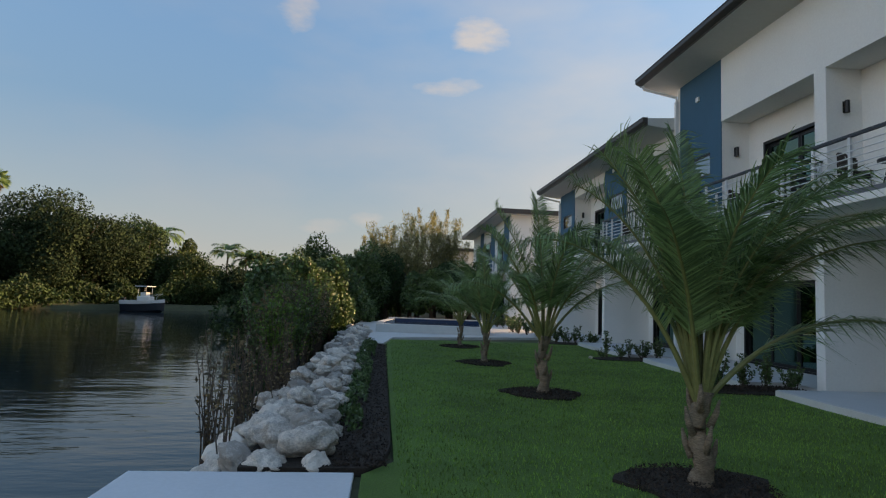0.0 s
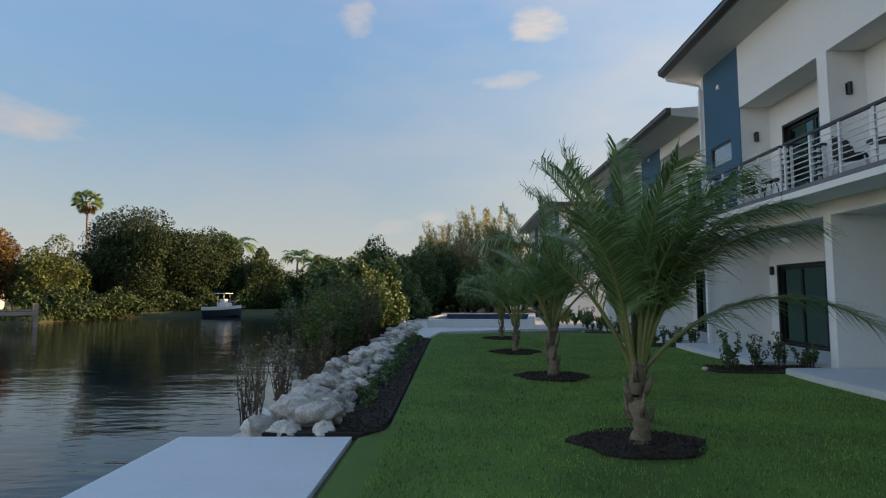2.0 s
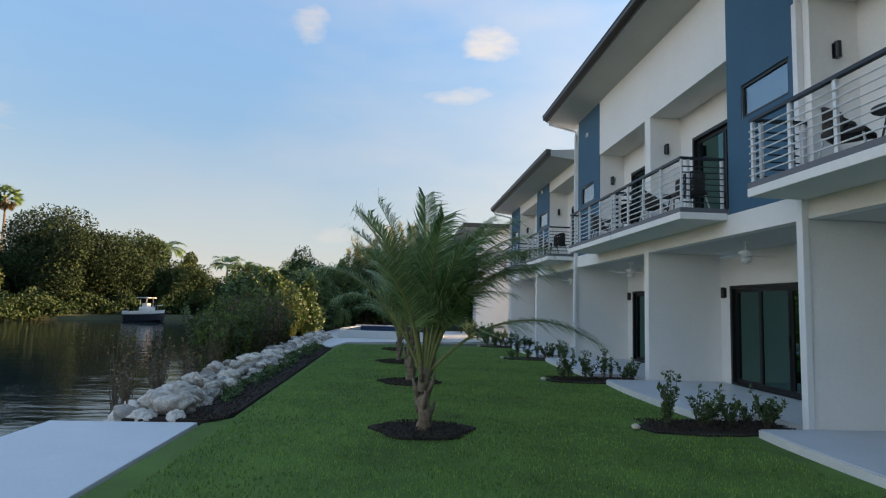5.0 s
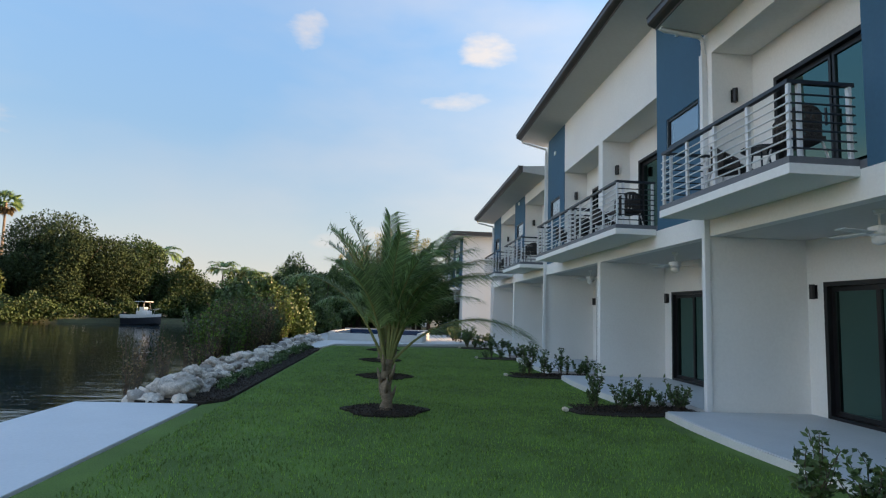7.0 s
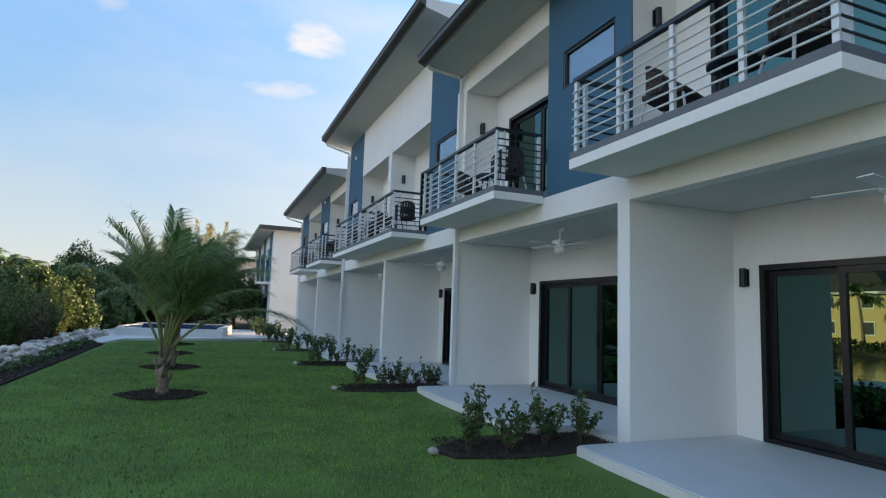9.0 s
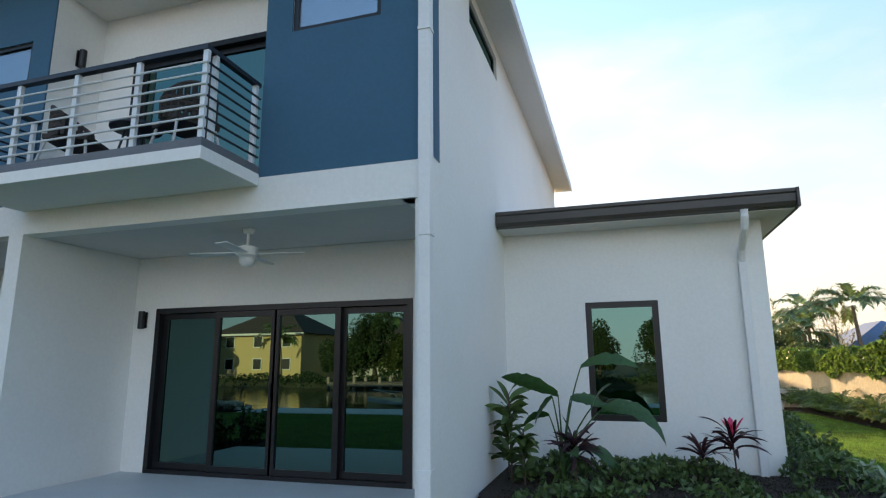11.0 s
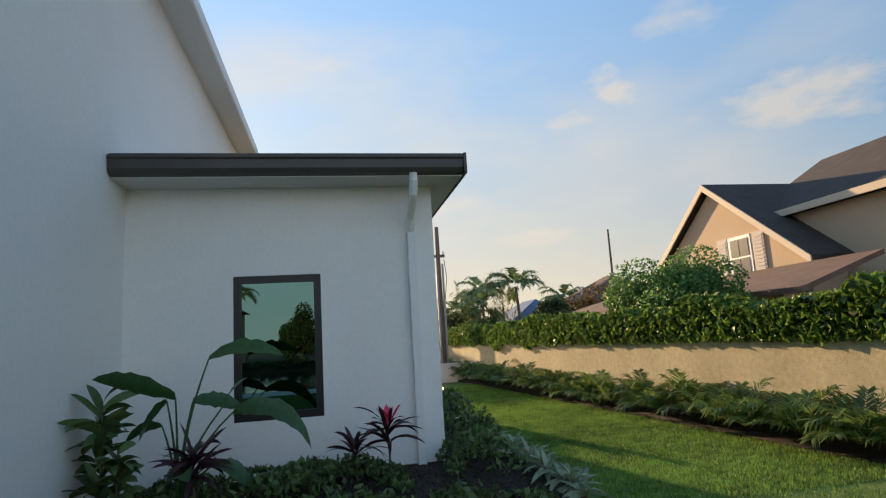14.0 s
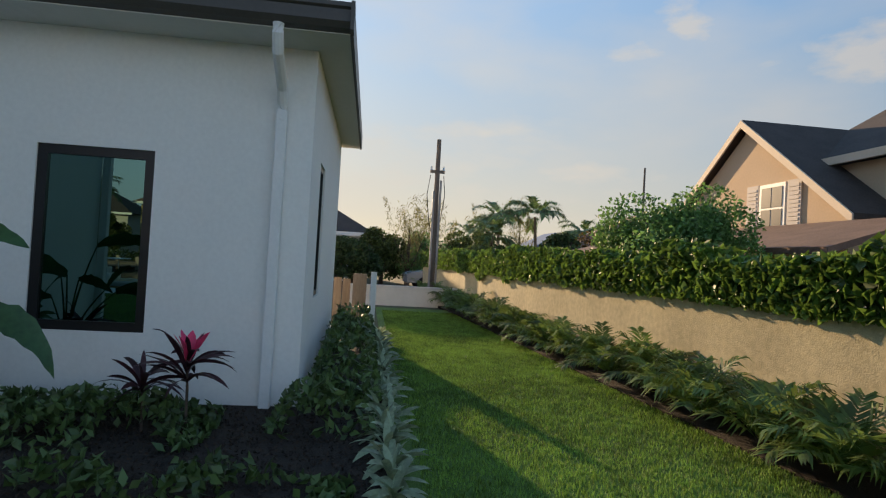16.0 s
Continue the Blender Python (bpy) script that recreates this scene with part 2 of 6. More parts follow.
M_STALK = material("green palm stalk", (0.20, 0.20, 0.065), 0.55, vary=0.2, scale=3, fine=25)
M_FROND = material("palm leaflets", (0.185, 0.270, 0.100), 0.42, vary=0.45, scale=1.5, fine=10, per_island=0.8, translucent=0.35)
M_LEAF = material("dark shrub leaves", (0.086, 0.138, 0.040), 0.45, vary=0.4, scale=1.2, fine=6, per_island=0.9, translucent=0.2)
M_DARKTREE = material("dark glossless tree leaves", (0.040, 0.062, 0.026), 0.8, vary=0.45, scale=0.4, fine=3, per_island=0.9, spec=0.2, translucent=0.12)
M_LEAF2 = material("green tree leaves", (0.048, 0.082, 0.024), 0.75, vary=0.4, scale=0.4, fine=3, per_island=0.9, translucent=0.25)
M_LEAF3 = material("yellow green leaves", (0.090, 0.118, 0.026), 0.6, vary=0.4, scale=0.4, fine=3, per_island=0.9, translucent=0.3)
M_LEAF4 = material("russet leaves", (0.20, 0.12, 0.030), 0.6, vary=0.45, scale=0.4, fine=3, per_island=0.9, translucent=0.3)
M_NEEDLE = material("casuarina needles", (0.27, 0.25, 0.10), 0.7, vary=0.35, scale=0.5, fine=4, per_island=0.8, translucent=0.3)
M_AIRY = material("light green feathery leaves", (0.15, 0.27, 0.07), 0.5, vary=0.35, scale=0.8, fine=5, per_island=0.8, translucent=0.4)
M_BROWNLEAF = material("brown green hedge leaves", (0.165, 0.125, 0.060), 0.65, vary=0.55, scale=0.6, fine=4, per_island=1.1, translucent=0.2)
M_HEDGE = material("bright hedge leaves", (0.12, 0.20, 0.032), 0.45, vary=0.4, scale=1.0, fine=5, per_island=0.9, translucent=0.42)
M_BIGLEAF = material("broad banana leaf", (0.046, 0.105, 0.030), 0.35, vary=0.3, scale=3, fine=20, translucent=0.25)
M_CURLLEAF = material("dry curled dark leaf", (0.050, 0.048, 0.034), 0.55, vary=0.4, scale=9, fine=60, translucent=0.15)
M_REDLEAF = material("purple red cordyline leaf", (0.050, 0.017, 0.024), 0.4, vary=0.45, scale=4, fine=20, per_island=0.6, translucent=0.2)
M_PINK = material("pink bract", (0.78, 0.06, 0.17), 0.45, vary=0.2, scale=4, fine=20, translucent=0.3)
M_PALELEAF = material("white striped leaf", (0.30, 0.36, 0.22), 0.5, vary=0.35, scale=6, fine=30, per_island=0.5, translucent=0.25)
M_TIMBER = material("weathered timber", (0.19, 0.155, 0.12), 0.85, vary=0.25, scale=2, fine=30, bump=0.4, stretch=(1, 1, 0.2))
M_POLE = material("utility pole timber", (0.16, 0.13, 0.11), 0.9, vary=0.25, scale=2, fine=30, bump=0.3)
M_GELCOAT = material("white boat gelcoat", (0.80, 0.79, 0.76), 0.25, vary=0.03, scale=1, fine=8)
M_NAVY = material("dark hull paint", (0.02, 0.025, 0.035), 0.3, vary=0.1, scale=1, fine=8)
M_BLUETILE = material("blue pool tile", (0.02, 0.05, 0.13), 0.2, vary=0.2, scale=5, fine=30)
M_BLUEROOF = material("blue sheet roof", (0.10, 0.17, 0.30), 0.6, vary=0.1, scale=1, fine=8)
M_WICKER = material("brown woven resin", (0.055, 0.045, 0.04), 0.7, vary=0.3, scale=8, fine=90, bump=0.5, bump_scale=120)
M_CHAIRFRAME = material("pale chair frame", (0.55, 0.55, 0.54), 0.5, vary=0.05, scale=4, fine=40)
M_CAR = material("silver car paint", (0.5, 0.5, 0.52), 0.25, metal=0.5, vary=0.04, scale=1, fine=8)
M_RUBBER = material("black rubber", (0.015, 0.015, 0.016), 0.8, vary=0.2, scale=4, fine=40)
M_ASPHALT = material("asphalt", (0.05, 0.05, 0.05), 0.9, vary=0.2, scale=1, fine=60, bump=0.3)
# grey that puts part of the closed rooms' dimness into the colour
M_ROOM = material("interior grey darkened for dim rooms", (0.30, 0.29, 0.27), 0.9, vary=0.05, scale=1, fine=12)
M_CURTAIN = material("lavender blind", (0.42, 0.38, 0.46), 0.8, vary=0.06, scale=1, fine=20, stretch=(1, 8, 1))


def glass(name, tint, gloss, sheen):
    """Tinted pane: part mirror, part see-through."""
    m = bpy.data.materials.new(name)
    m.use_nodes = True
    n, l = m.node_tree.nodes, m.node_tree.links
    n.remove(n["Principled BSDF"])
    tr, gl, ms = n.new("ShaderNodeBsdfTransparent"), n.new("ShaderNodeBsdfGlossy"), n.new("ShaderNodeMixShader")
    tr.inputs["Color"].default_value = (*tint, 1)
    gl.inputs["Color"].default_value = (*sheen, 1)
    gl.inputs["Roughness"].default_value = 0.008
    lw = n.new("ShaderNodeLayerWeight")
    lw.inputs["Blend"].default_value = 0.35
    ma = n.new("ShaderNodeMath")
    ma.operation = "MULTIPLY_ADD"
    ma.use_clamp = True
    l.new(lw.outputs["Fresnel"], ma.inputs[0])
    ma.inputs[1].default_value = 0.5
    ma.inputs[2].default_value = gloss
    l.new(ma.outputs[0], ms.inputs[0])
    l.new(tr.outputs[0], ms.inputs[1])
    l.new(gl.outputs[0], ms.inputs[2])
    l.new(ms.outputs[0], n["Material Output"].inputs["Surface"])
    return m


M_GLASS = glass("tinted door glass", (0.032, 0.046, 0.043), 0.16, (0.50, 0.86, 0.78))
M_CLEAR = glass("window glass", (0.5, 0.55, 0.55), 0.25, (0.9, 0.95, 1.0))

M_WATER = bpy.data.materials.new("canal water")
M_WATER.use_nodes = True
_n, _l = M_WATER.node_tree.nodes, M_WATER.node_tree.links
_b = _n["Principled BSDF"]
_b.inputs["Base Color"].default_value = (0.006, 0.016, 0.022, 1)
_b.inputs["Roughness"].default_value = 0.06
_b.inputs["IOR"].default_value = 1.33
_tc, _mp = _n.new("ShaderNodeTexCoord"), _n.new("ShaderNodeMapping")
_mp.inputs["Scale"].default_value = (0.55, 1.5, 1)
_mp.inputs["Rotation"].default_value = (0, 0, radians(-20))
_l.new(_tc.outputs["Object"], _mp.inputs["Vector"])
_w1, _w2, _ad, _bp = _n.new("ShaderNodeTexNoise"), _n.new("ShaderNodeTexNoise"), _n.new("ShaderNodeMath"), _n.new("ShaderNodeBump")
_w1.inputs["Scale"].default_value, _w2.inputs["Scale"].default_value = 0.5, 2.6
for _w in (_w1, _w2):
    _w.inputs["Detail"].default_value = 3.0
    _l.new(_mp.outputs["Vector"], _w.inputs["Vector"])
_ad.operation = "MULTIPLY_ADD"
_l.new(_w1.outputs[0], _ad.inputs[0])
_ad.inputs[1].default_value = 2.5
_l.new(_w2.outputs[0], _ad.inputs[2])
_bp.inputs["Strength"].default_value = 0.2
_bp.inputs["Distance"].default_value = 0.05
_l.new(_ad.outputs[0], _bp.inputs["Height"])
_l.new(_bp.outputs[0], _b.inputs["Normal"])


# ---- mesh helpers ----
def mesh_object(name, bm, mat, parent=None, smooth=False):
    me = bpy.data.meshes.new(name)
    bmesh.ops.recalc_face_normals(bm, faces=bm.faces)
    bm.to_mesh(me)
    bm.free()
    if smooth:
        me.polygons.foreach_set("use_smooth", [True] * len(me.polygons))
    me.materials.append(mat)
    ob = new(name, me)
    if parent is not None:
        ob.parent = parent
    return ob


def part(name, bm, mat, parent, label="", smooth=False):
    return tagged(mesh_object(name, bm, mat, parent, smooth), label)


def structure(name, bm, mat, label, category="wall", smooth=False):
    return tagged(mesh_object(name, bm, mat, None, smooth), label, category, "", "structure")


def thing(name, label, category, m=None, group="", kind=""):
    ob = new(name)
    ob.empty_display_size = 0.1
    ob.matrix_basis = m if m is not None else Matrix.Identity(4)
    return tagged(ob, label, category, group, kind)


def box(bm, x0, x1, y0, y1, z0, z1, bevel=0.0):
    made = bmesh.ops.create_cube(bm, size=1.0)["verts"]
    for v in made:
        v.co = Vector((x0 + (v.co.x + 0.5) * (x1 - x0), y0 + (v.co.y + 0.5) * (y1 - y0), z0 + (v.co.z + 0.5) * (z1 - z0)))
    if bevel:
        edges = {e for v in made for e in v.link_edges}
        bmesh.ops.bevel(bm, geom=list(edges), offset=bevel, segments=2, affect="EDGES", profile=0.6)
    return bm


def boxes(*rows, bevel=0.0):
    bm = bmesh.new()
    for r in rows:
        box(bm, *r, bevel=bevel)
    return bm


def tube(bm, pts, radii, sides=8, cap=True):
    """A tube along a polyline."""
    pts = [Vector(p) for p in pts]
    rings = []
    for i, p in enumerate(pts):
        d = (pts[min(i + 1, len(pts) - 1)] - pts[max(i - 1, 0)]).normalized()
        a = d.cross(Vector((0, 0, 1)))
        a = a.normalized() if a.length > 1e-3 else Vector((1, 0, 0))
        b = d.cross(a)
        r = radii[i] if hasattr(radii, "__len__") else radii
        rings.append([bm.verts.new(p + r * (math.cos(2 * math.pi * k / sides) * a + math.sin(2 * math.pi * k / sides) * b)) for k in range(sides)])
    for r0, r1 in zip(rings, rings[1:]):
        for k in range(sides):
            bm.faces.new((r0[k], r0[(k + 1) % sides], r1[(k + 1) % sides], r1[k]))
    if cap:
        bm.faces.new(rings[0][::-1])
        bm.faces.new(rings[-1])
    return bm


def prism(bm, outline, z0, z1):
    """A plate of a given outline, with upright sides."""
    low = [bm.verts.new((x, y, z0)) for x, y in outline]
    top = [bm.verts.new((x, y, z1)) for x, y in outline]
    bm.faces.new(low[::-1])
    bm.faces.new(top)
    n = len(outline)
    for i in range(n):
        bm.faces.new((low[i], low[(i + 1) % n], top[(i + 1) % n], top[i]))
    return bm


def soup(name, verts, faces, mat, parent=None, smooth=False):
    """A mesh from arrays that were worked out by the script."""
    me = bpy.data.meshes.new(name)
    verts = np.asarray(verts, dtype=np.float32).reshape(-1, 3)
    faces = np.asarray(faces, dtype=np.int32)
    k = faces.shape[1]
    me.vertices.add(len(verts))
    me.vertices.foreach_set("co", verts.ravel())
    me.loops.add(faces.size)
    me.loops.foreach_set("vertex_index", faces.ravel())
    me.polygons.add(len(faces))
    me.polygons.foreach_set("loop_start", np.arange(0, faces.size, k, dtype=np.int32))
    me.update(calc_edges=True)
    if smooth:
        me.polygons.foreach_set("use_smooth", np.ones(len(faces), dtype=bool))
    me.materials.append(mat)
    ob = new(name, me)
    if parent is not None:
        ob.parent = parent
    return ob


def leaf_arrays(centres, length, width, rng, up=0.3, out=None):
    """Diamond leaves, slightly folded, at the given places; they lean up and outwards."""
    c = np.asarray(centres, dtype=float)
    n = len(c)
    d = rng.normal(size=(n, 3))
    d[:, 2] += up
    if out is not None:
        d += out
    d /= np.linalg.norm(d, axis=1)[:, None]
    s = np.cross(d, rng.normal(size=(n, 3)))
    s /= np.linalg.norm(s, axis=1)[:, None]
    nn = np.cross(d, s)
    ln = (length * rng.uniform(0.6, 1.3, n))[:, None]
    wd = (width * rng.uniform(0.7, 1.3, n))[:, None]
    a, b = c - d * ln * 0.5, c + d * ln * 0.5
    p, q = c + s * wd * 0.5 + nn * wd * 0.18 - d * ln * 0.06, c - s * wd * 0.5 + nn * wd * 0.18 - d * ln * 0.06
    v = np.stack([a, p, b, q], axis=1).reshape(-1, 3)
    i = np.arange(n)[:, None] * 4
    return v, np.concatenate([i + [[0, 1, 2]], i + [[0, 2, 3]]])


def clumps(n, centre, radii, rng, lumps=14, shell=0.5):
    """Places for leaves: an uneven crown of overlapping lumps with gaps between them."""
    u = rng.normal(size=(lumps, 3))
    u /= np.linalg.norm(u, axis=1)[:, None]
    u[:, 2] = np.abs(u[:, 2]) * 1.2 - 0.5
    mid = u * rng.uniform(0.3, 0.9, (lumps, 1))
    size = rng.uniform(0.2, 0.46, lumps)
    pick = rng.integers(0, lumps, n)
    w = rng.normal(size=(n, 3))
    w /= np.linalg.norm(w, axis=1)[:, None]
    r = rng.uniform(shell, 1.05, n) ** 0.6
    p = mid[pick] + w * (size[pick] * r)[:, None]
    return np.asarray(centre) + p * np.asarray(radii)


# ---- ground and water ----
WATER = -0.5


def shore_side(x, y):
    """Signed distance to the canal's edge, about: above 0 on land."""
    east = x + 1.25 if y < 24 else x + 1.25 + min((y - 24) * 0.09, 6) * -1
    if y < 48:
        west = -29.0 - x
    else:
        west = -29.0 - x + (y - 48) * 1.6
    end = (y - 66) * 0.8
    return max(east, west, end)


def ground_mesh():
    near = [i * 1.5 for i in range(-34, 40)]
    xs = [-2500, -900, -350, -140, -80] + near + [75, 110, 180, 400, 1000, 2500]
    ys = [-2500, -900, -350, -140, -80] + [i * 1.5 for i in range(-34, 64)] + [110, 140, 200, 400, 1000, 2500]
    verts, faces = [], []
    for y in ys:
        for x in xs:
            d = shore_side(x, y)
            t = max(0.0, min(1.0, (d + 1.0) / 2.0))
            rise = 0.25 * noise.noise((x * 0.15, y * 0.15, 0)) if (x < -25 or y > 32) and t > 0.9 else 0.0
            verts.append((x, y, -1.6 + 1.56 * t * t * (3 - 2 * t) + max(rise, -0.05)))
    w = len(xs)
    for j in range(len(ys) - 1):
        for i in range(w - 1):
            k = j * w + i
            faces.append((k, k + 1, k + w + 1, k + w))
    return verts, faces


gv, gf = ground_mesh()
tagged(soup("ground", gv, gf, M_GROUND, smooth=True), "sparse sandy earth and scrub round the canal", "ground", "", "structure")
structure("water", boxes((-140, 30, -160, 160, WATER - 0.02, WATER)), M_WATER, "dark rippled canal water mirroring sky and trees", "water")

bm = bmesh.new()
prism(bm, [(0.25, -16), (12, -13.5), (24, -12.3), (24, -9.6), (12.2, -9.6), (10.2, -9.6), (9.6, -5.2), (8.4, -5.2), (8.4, 21.5), (0.45, 21.0), (0.58, 5.6), (0.3, 5.2), (0.25, -16)][:-1], -0.1, 0.0)
structure("lawn", bm, M_LAWN, "freshly mown green lawn along the canal", "lawn")

# dock and sea wall
bm = boxes((-1.62, 0.235, -12, 5.22, -0.10, 0.012), bevel=0.012)
structure("dock", bm, M_DOCK, "pale grey dock slab at the water's edge", "dock")
structure("wall_quay", boxes((-1.56, 0.2, -12, 5.18, -1.5, -0.102)), M_EDGE, "concrete quay wall under the dock", "wall")

# mulch strip beside the rocks
bm = bmesh.new()
prism(bm, [(-0.75, 5.26), (0.34, 5.26), (0.50, 5.6), (0.55, 6.1), (0.44, 18.3), (-0.2, 20.5), (-0.9, 20.5)], -0.12, 0.035)
structure("planting_bed", bm, M_SOIL, "dark mulch strip between rocks and lawn", "planting bed")

# pool deck at the end of the lawn
bm = bmesh.new()
prism(bm, [(-1.3, 20.6), (0.4, 18.4), (0.7, 21.2), (8.4, 24.2), (8.4, 34), (-1.0, 34)], -0.1, 0.06)
structure("pool_deck", bm, M_EDGE, "white paved pool deck beyond the lawn", "paving")
pool = thing("spa_pool", "raised white pool with dark blue tiles inside", "pool", pose(2.6, 25.8, 0.06, 0, 0, -8))
bm = boxes((-2.3, 2.3, -2.0, -1.7, 0, 0.34), (-2.3, 2.3, 1.7, 2.0, 0, 0.48), (-2.3, -2.0, -1.7, 1.7, 0, 0.42), (2.0, 2.3, -1.7, 1.7, 0, 0.42))
part("rim", bm, M_EDGE, pool)
part("tile_band", boxes((-2.0, 2.0, 1.66, 1.698, 0.2, 0.44), (-2.0, -1.96, -1.7, 1.66, 0.2, 0.41)), M_BLUETILE, pool, "dark blue tile band")
part("pool_water", boxes((-1.96, 2.0, -1.7, 1.66, 0.02, 0.3)), M_WATER, pool, "still pool water")

# ---- townhouse row ----
FRONT, BACK, DEEP = 8.43, 10.13, 20.2
PATIO, CEIL, FLOOR2 = 0.11, 2.97, 3.33
REC_BACK, REC_TOP = 9.15, 6.10
FINS = (-5.10, -0.22, 4.93, 10.1, 15.5, 20.9, 26.4)
#         south, north, soffit at wall, edge of eave, north eave overhang, panels (kind, from, to), windows, balconies
BLOCKS = (
    (-5.15, 4.9, 6.5, 6.53, -0.06, (("blue", -5.158, -3.44), ("recess", -3.44, -0.38), ("blue", -0.38, 1.53), ("recess", 1.53, 4.65), ("white", 4.65, 4.9)),
     ((-4.75, -3.75), (-0.06, 1.12)), ((-3.45, -0.29), (1.63, 4.83))),
    (4.9, 15.4, 7.68, 7.87, 0.5, (("blue", 4.9, 6.72), ("recess", 6.72, 9.85), ("white", 9.85, 10.15), ("recess", 10.15, 13.25), ("blue", 13.25, 15.25), ("white", 15.25, 15.4)),
     ((5.1, 6.3), (13.74, 14.9)), ((6.77, 10.05), (10.09, 13.42))),
    (15.4, 26.5, 6.5, 6.6, 0.5, (("recess", 15.4, 18.9), ("blue", 18.9, 20.9), ("recess", 20.9, 24.4), ("blue", 24.4, 26.5)),
     ((19.2, 20.5), (24.8, 26.0)), ((15.75, 19.0), (21.0, 24.3))),
)
WIN_Z0, WIN_Z1 = 4.88, 5.46
door_count, window_count = 0, 0


def pane_unit(root, x, y0, y1, z0, z1, mat, frame_w=0.06, name="pane"):
    """A framed pane in the plane x: frame of four bars and a pane."""
    bm = boxes((x - 0.03, x + 0.03, y0, y0 + frame_w, z0, z1), (x - 0.03, x + 0.03, y1 - frame_w, y1, z0, z1),
               (x - 0.03, x + 0.03, y0 + frame_w, y1 - frame_w, z0, z0 + frame_w), (x - 0.03, x + 0.03, y0 + frame_w, y1 - frame_w, z1 - frame_w, z1))
    sash = part("sash", bm, M_FRAME, root)
    p = part(name, boxes((x - 0.005, x + 0.005, y0 + frame_w, y1 - frame_w, z0 + frame_w, z1 - frame_w)), mat, sash)
    p.visible_shadow = False
    return sash


def sliding_door(x, y0, y1, z0, z1, leaves):
    global door_count
    door_count += 1
    root = thing("door_%d" % door_count, "black framed sliding glass door, closed, of %s leaves" % {2: "two", 3: "three", 4: "four"}[leaves], "sliding door", None, "sliding doors", "structure")
    part("door_frame", boxes((x - 0.06, x + 0.10, y0, y0 + 0.07, z0, z1), (x - 0.06, x + 0.10, y1 - 0.07, y1, z0, z1),
                             (x - 0.06, x + 0.10, y0 + 0.07, y1 - 0.07, z1 - 0.07, z1), (x - 0.06, x + 0.10, y0 + 0.07, y1 - 0.07, z0, z0 + 0.05)), M_FRAME, root)
    step = (y1 - y0 - 0.14) / leaves
    for k in range(leaves):
        a = y0 + 0.07 + k * step
        off = 0.0 if k in (0, leaves - 1) else 0.035
        sash = pane_unit(root, x + 0.05 - 2 * off, a - (0.03 if k else 0), a + step, z0 + 0.055, z1 - 0.075, M_GLASS, 0.075)
        if k == leaves // 2:
            part("handle", boxes((x - 0.075, x - 0.052, a + 0.0, a + 0.03, z0 + 0.9, z0 + 1.15), bevel=0.004), M_FRAME, sash)
    return root


def wall_with_hole(rows, x0, x1, y0, y1, z0, z1, hole):
    """Adds the boxes of a wall in the y z plane round a hole (y0, y1, z0, z1)."""
    a, b, c, d = hole
    rows += [(x0, x1, y0, a, z0, z1), (x0, x1, b, y1, z0, z1), (x0, x1, a, b, d, z1)]
    if c > z0 + 0.001:
        rows.append((x0, x1, a, b, z0, c))


wall_lamp = None


def wall_light(m):
    """Black cylinder wall light with a bracket plate."""
    global wall_lamp
    if wall_lamp is not None:
        return copy_thing(wall_lamp, m)
    wall_lamp = thing("wall_lamp", "small black metal wall lamp, unlit", "wall lamp", m, "wall lamps along the row")
    bm = boxes((-0.02, 0.0, -0.045, 0.045, -0.11, 0.11), bevel=0.004)
    part("back_plate", bm, M_FRAME, wall_lamp)
    bm = bmesh.new()
    tube(bm, [(-0.062, 0, -0.12), (-0.062, 0, -0.115), (-0.062, 0, 0.115), (-0.062, 0, 0.12)], [0.036, 0.044, 0.044, 0.036], 14)
    part("shade", bm, M_FRAME, wall_lamp, smooth=False)
    return wall_lamp


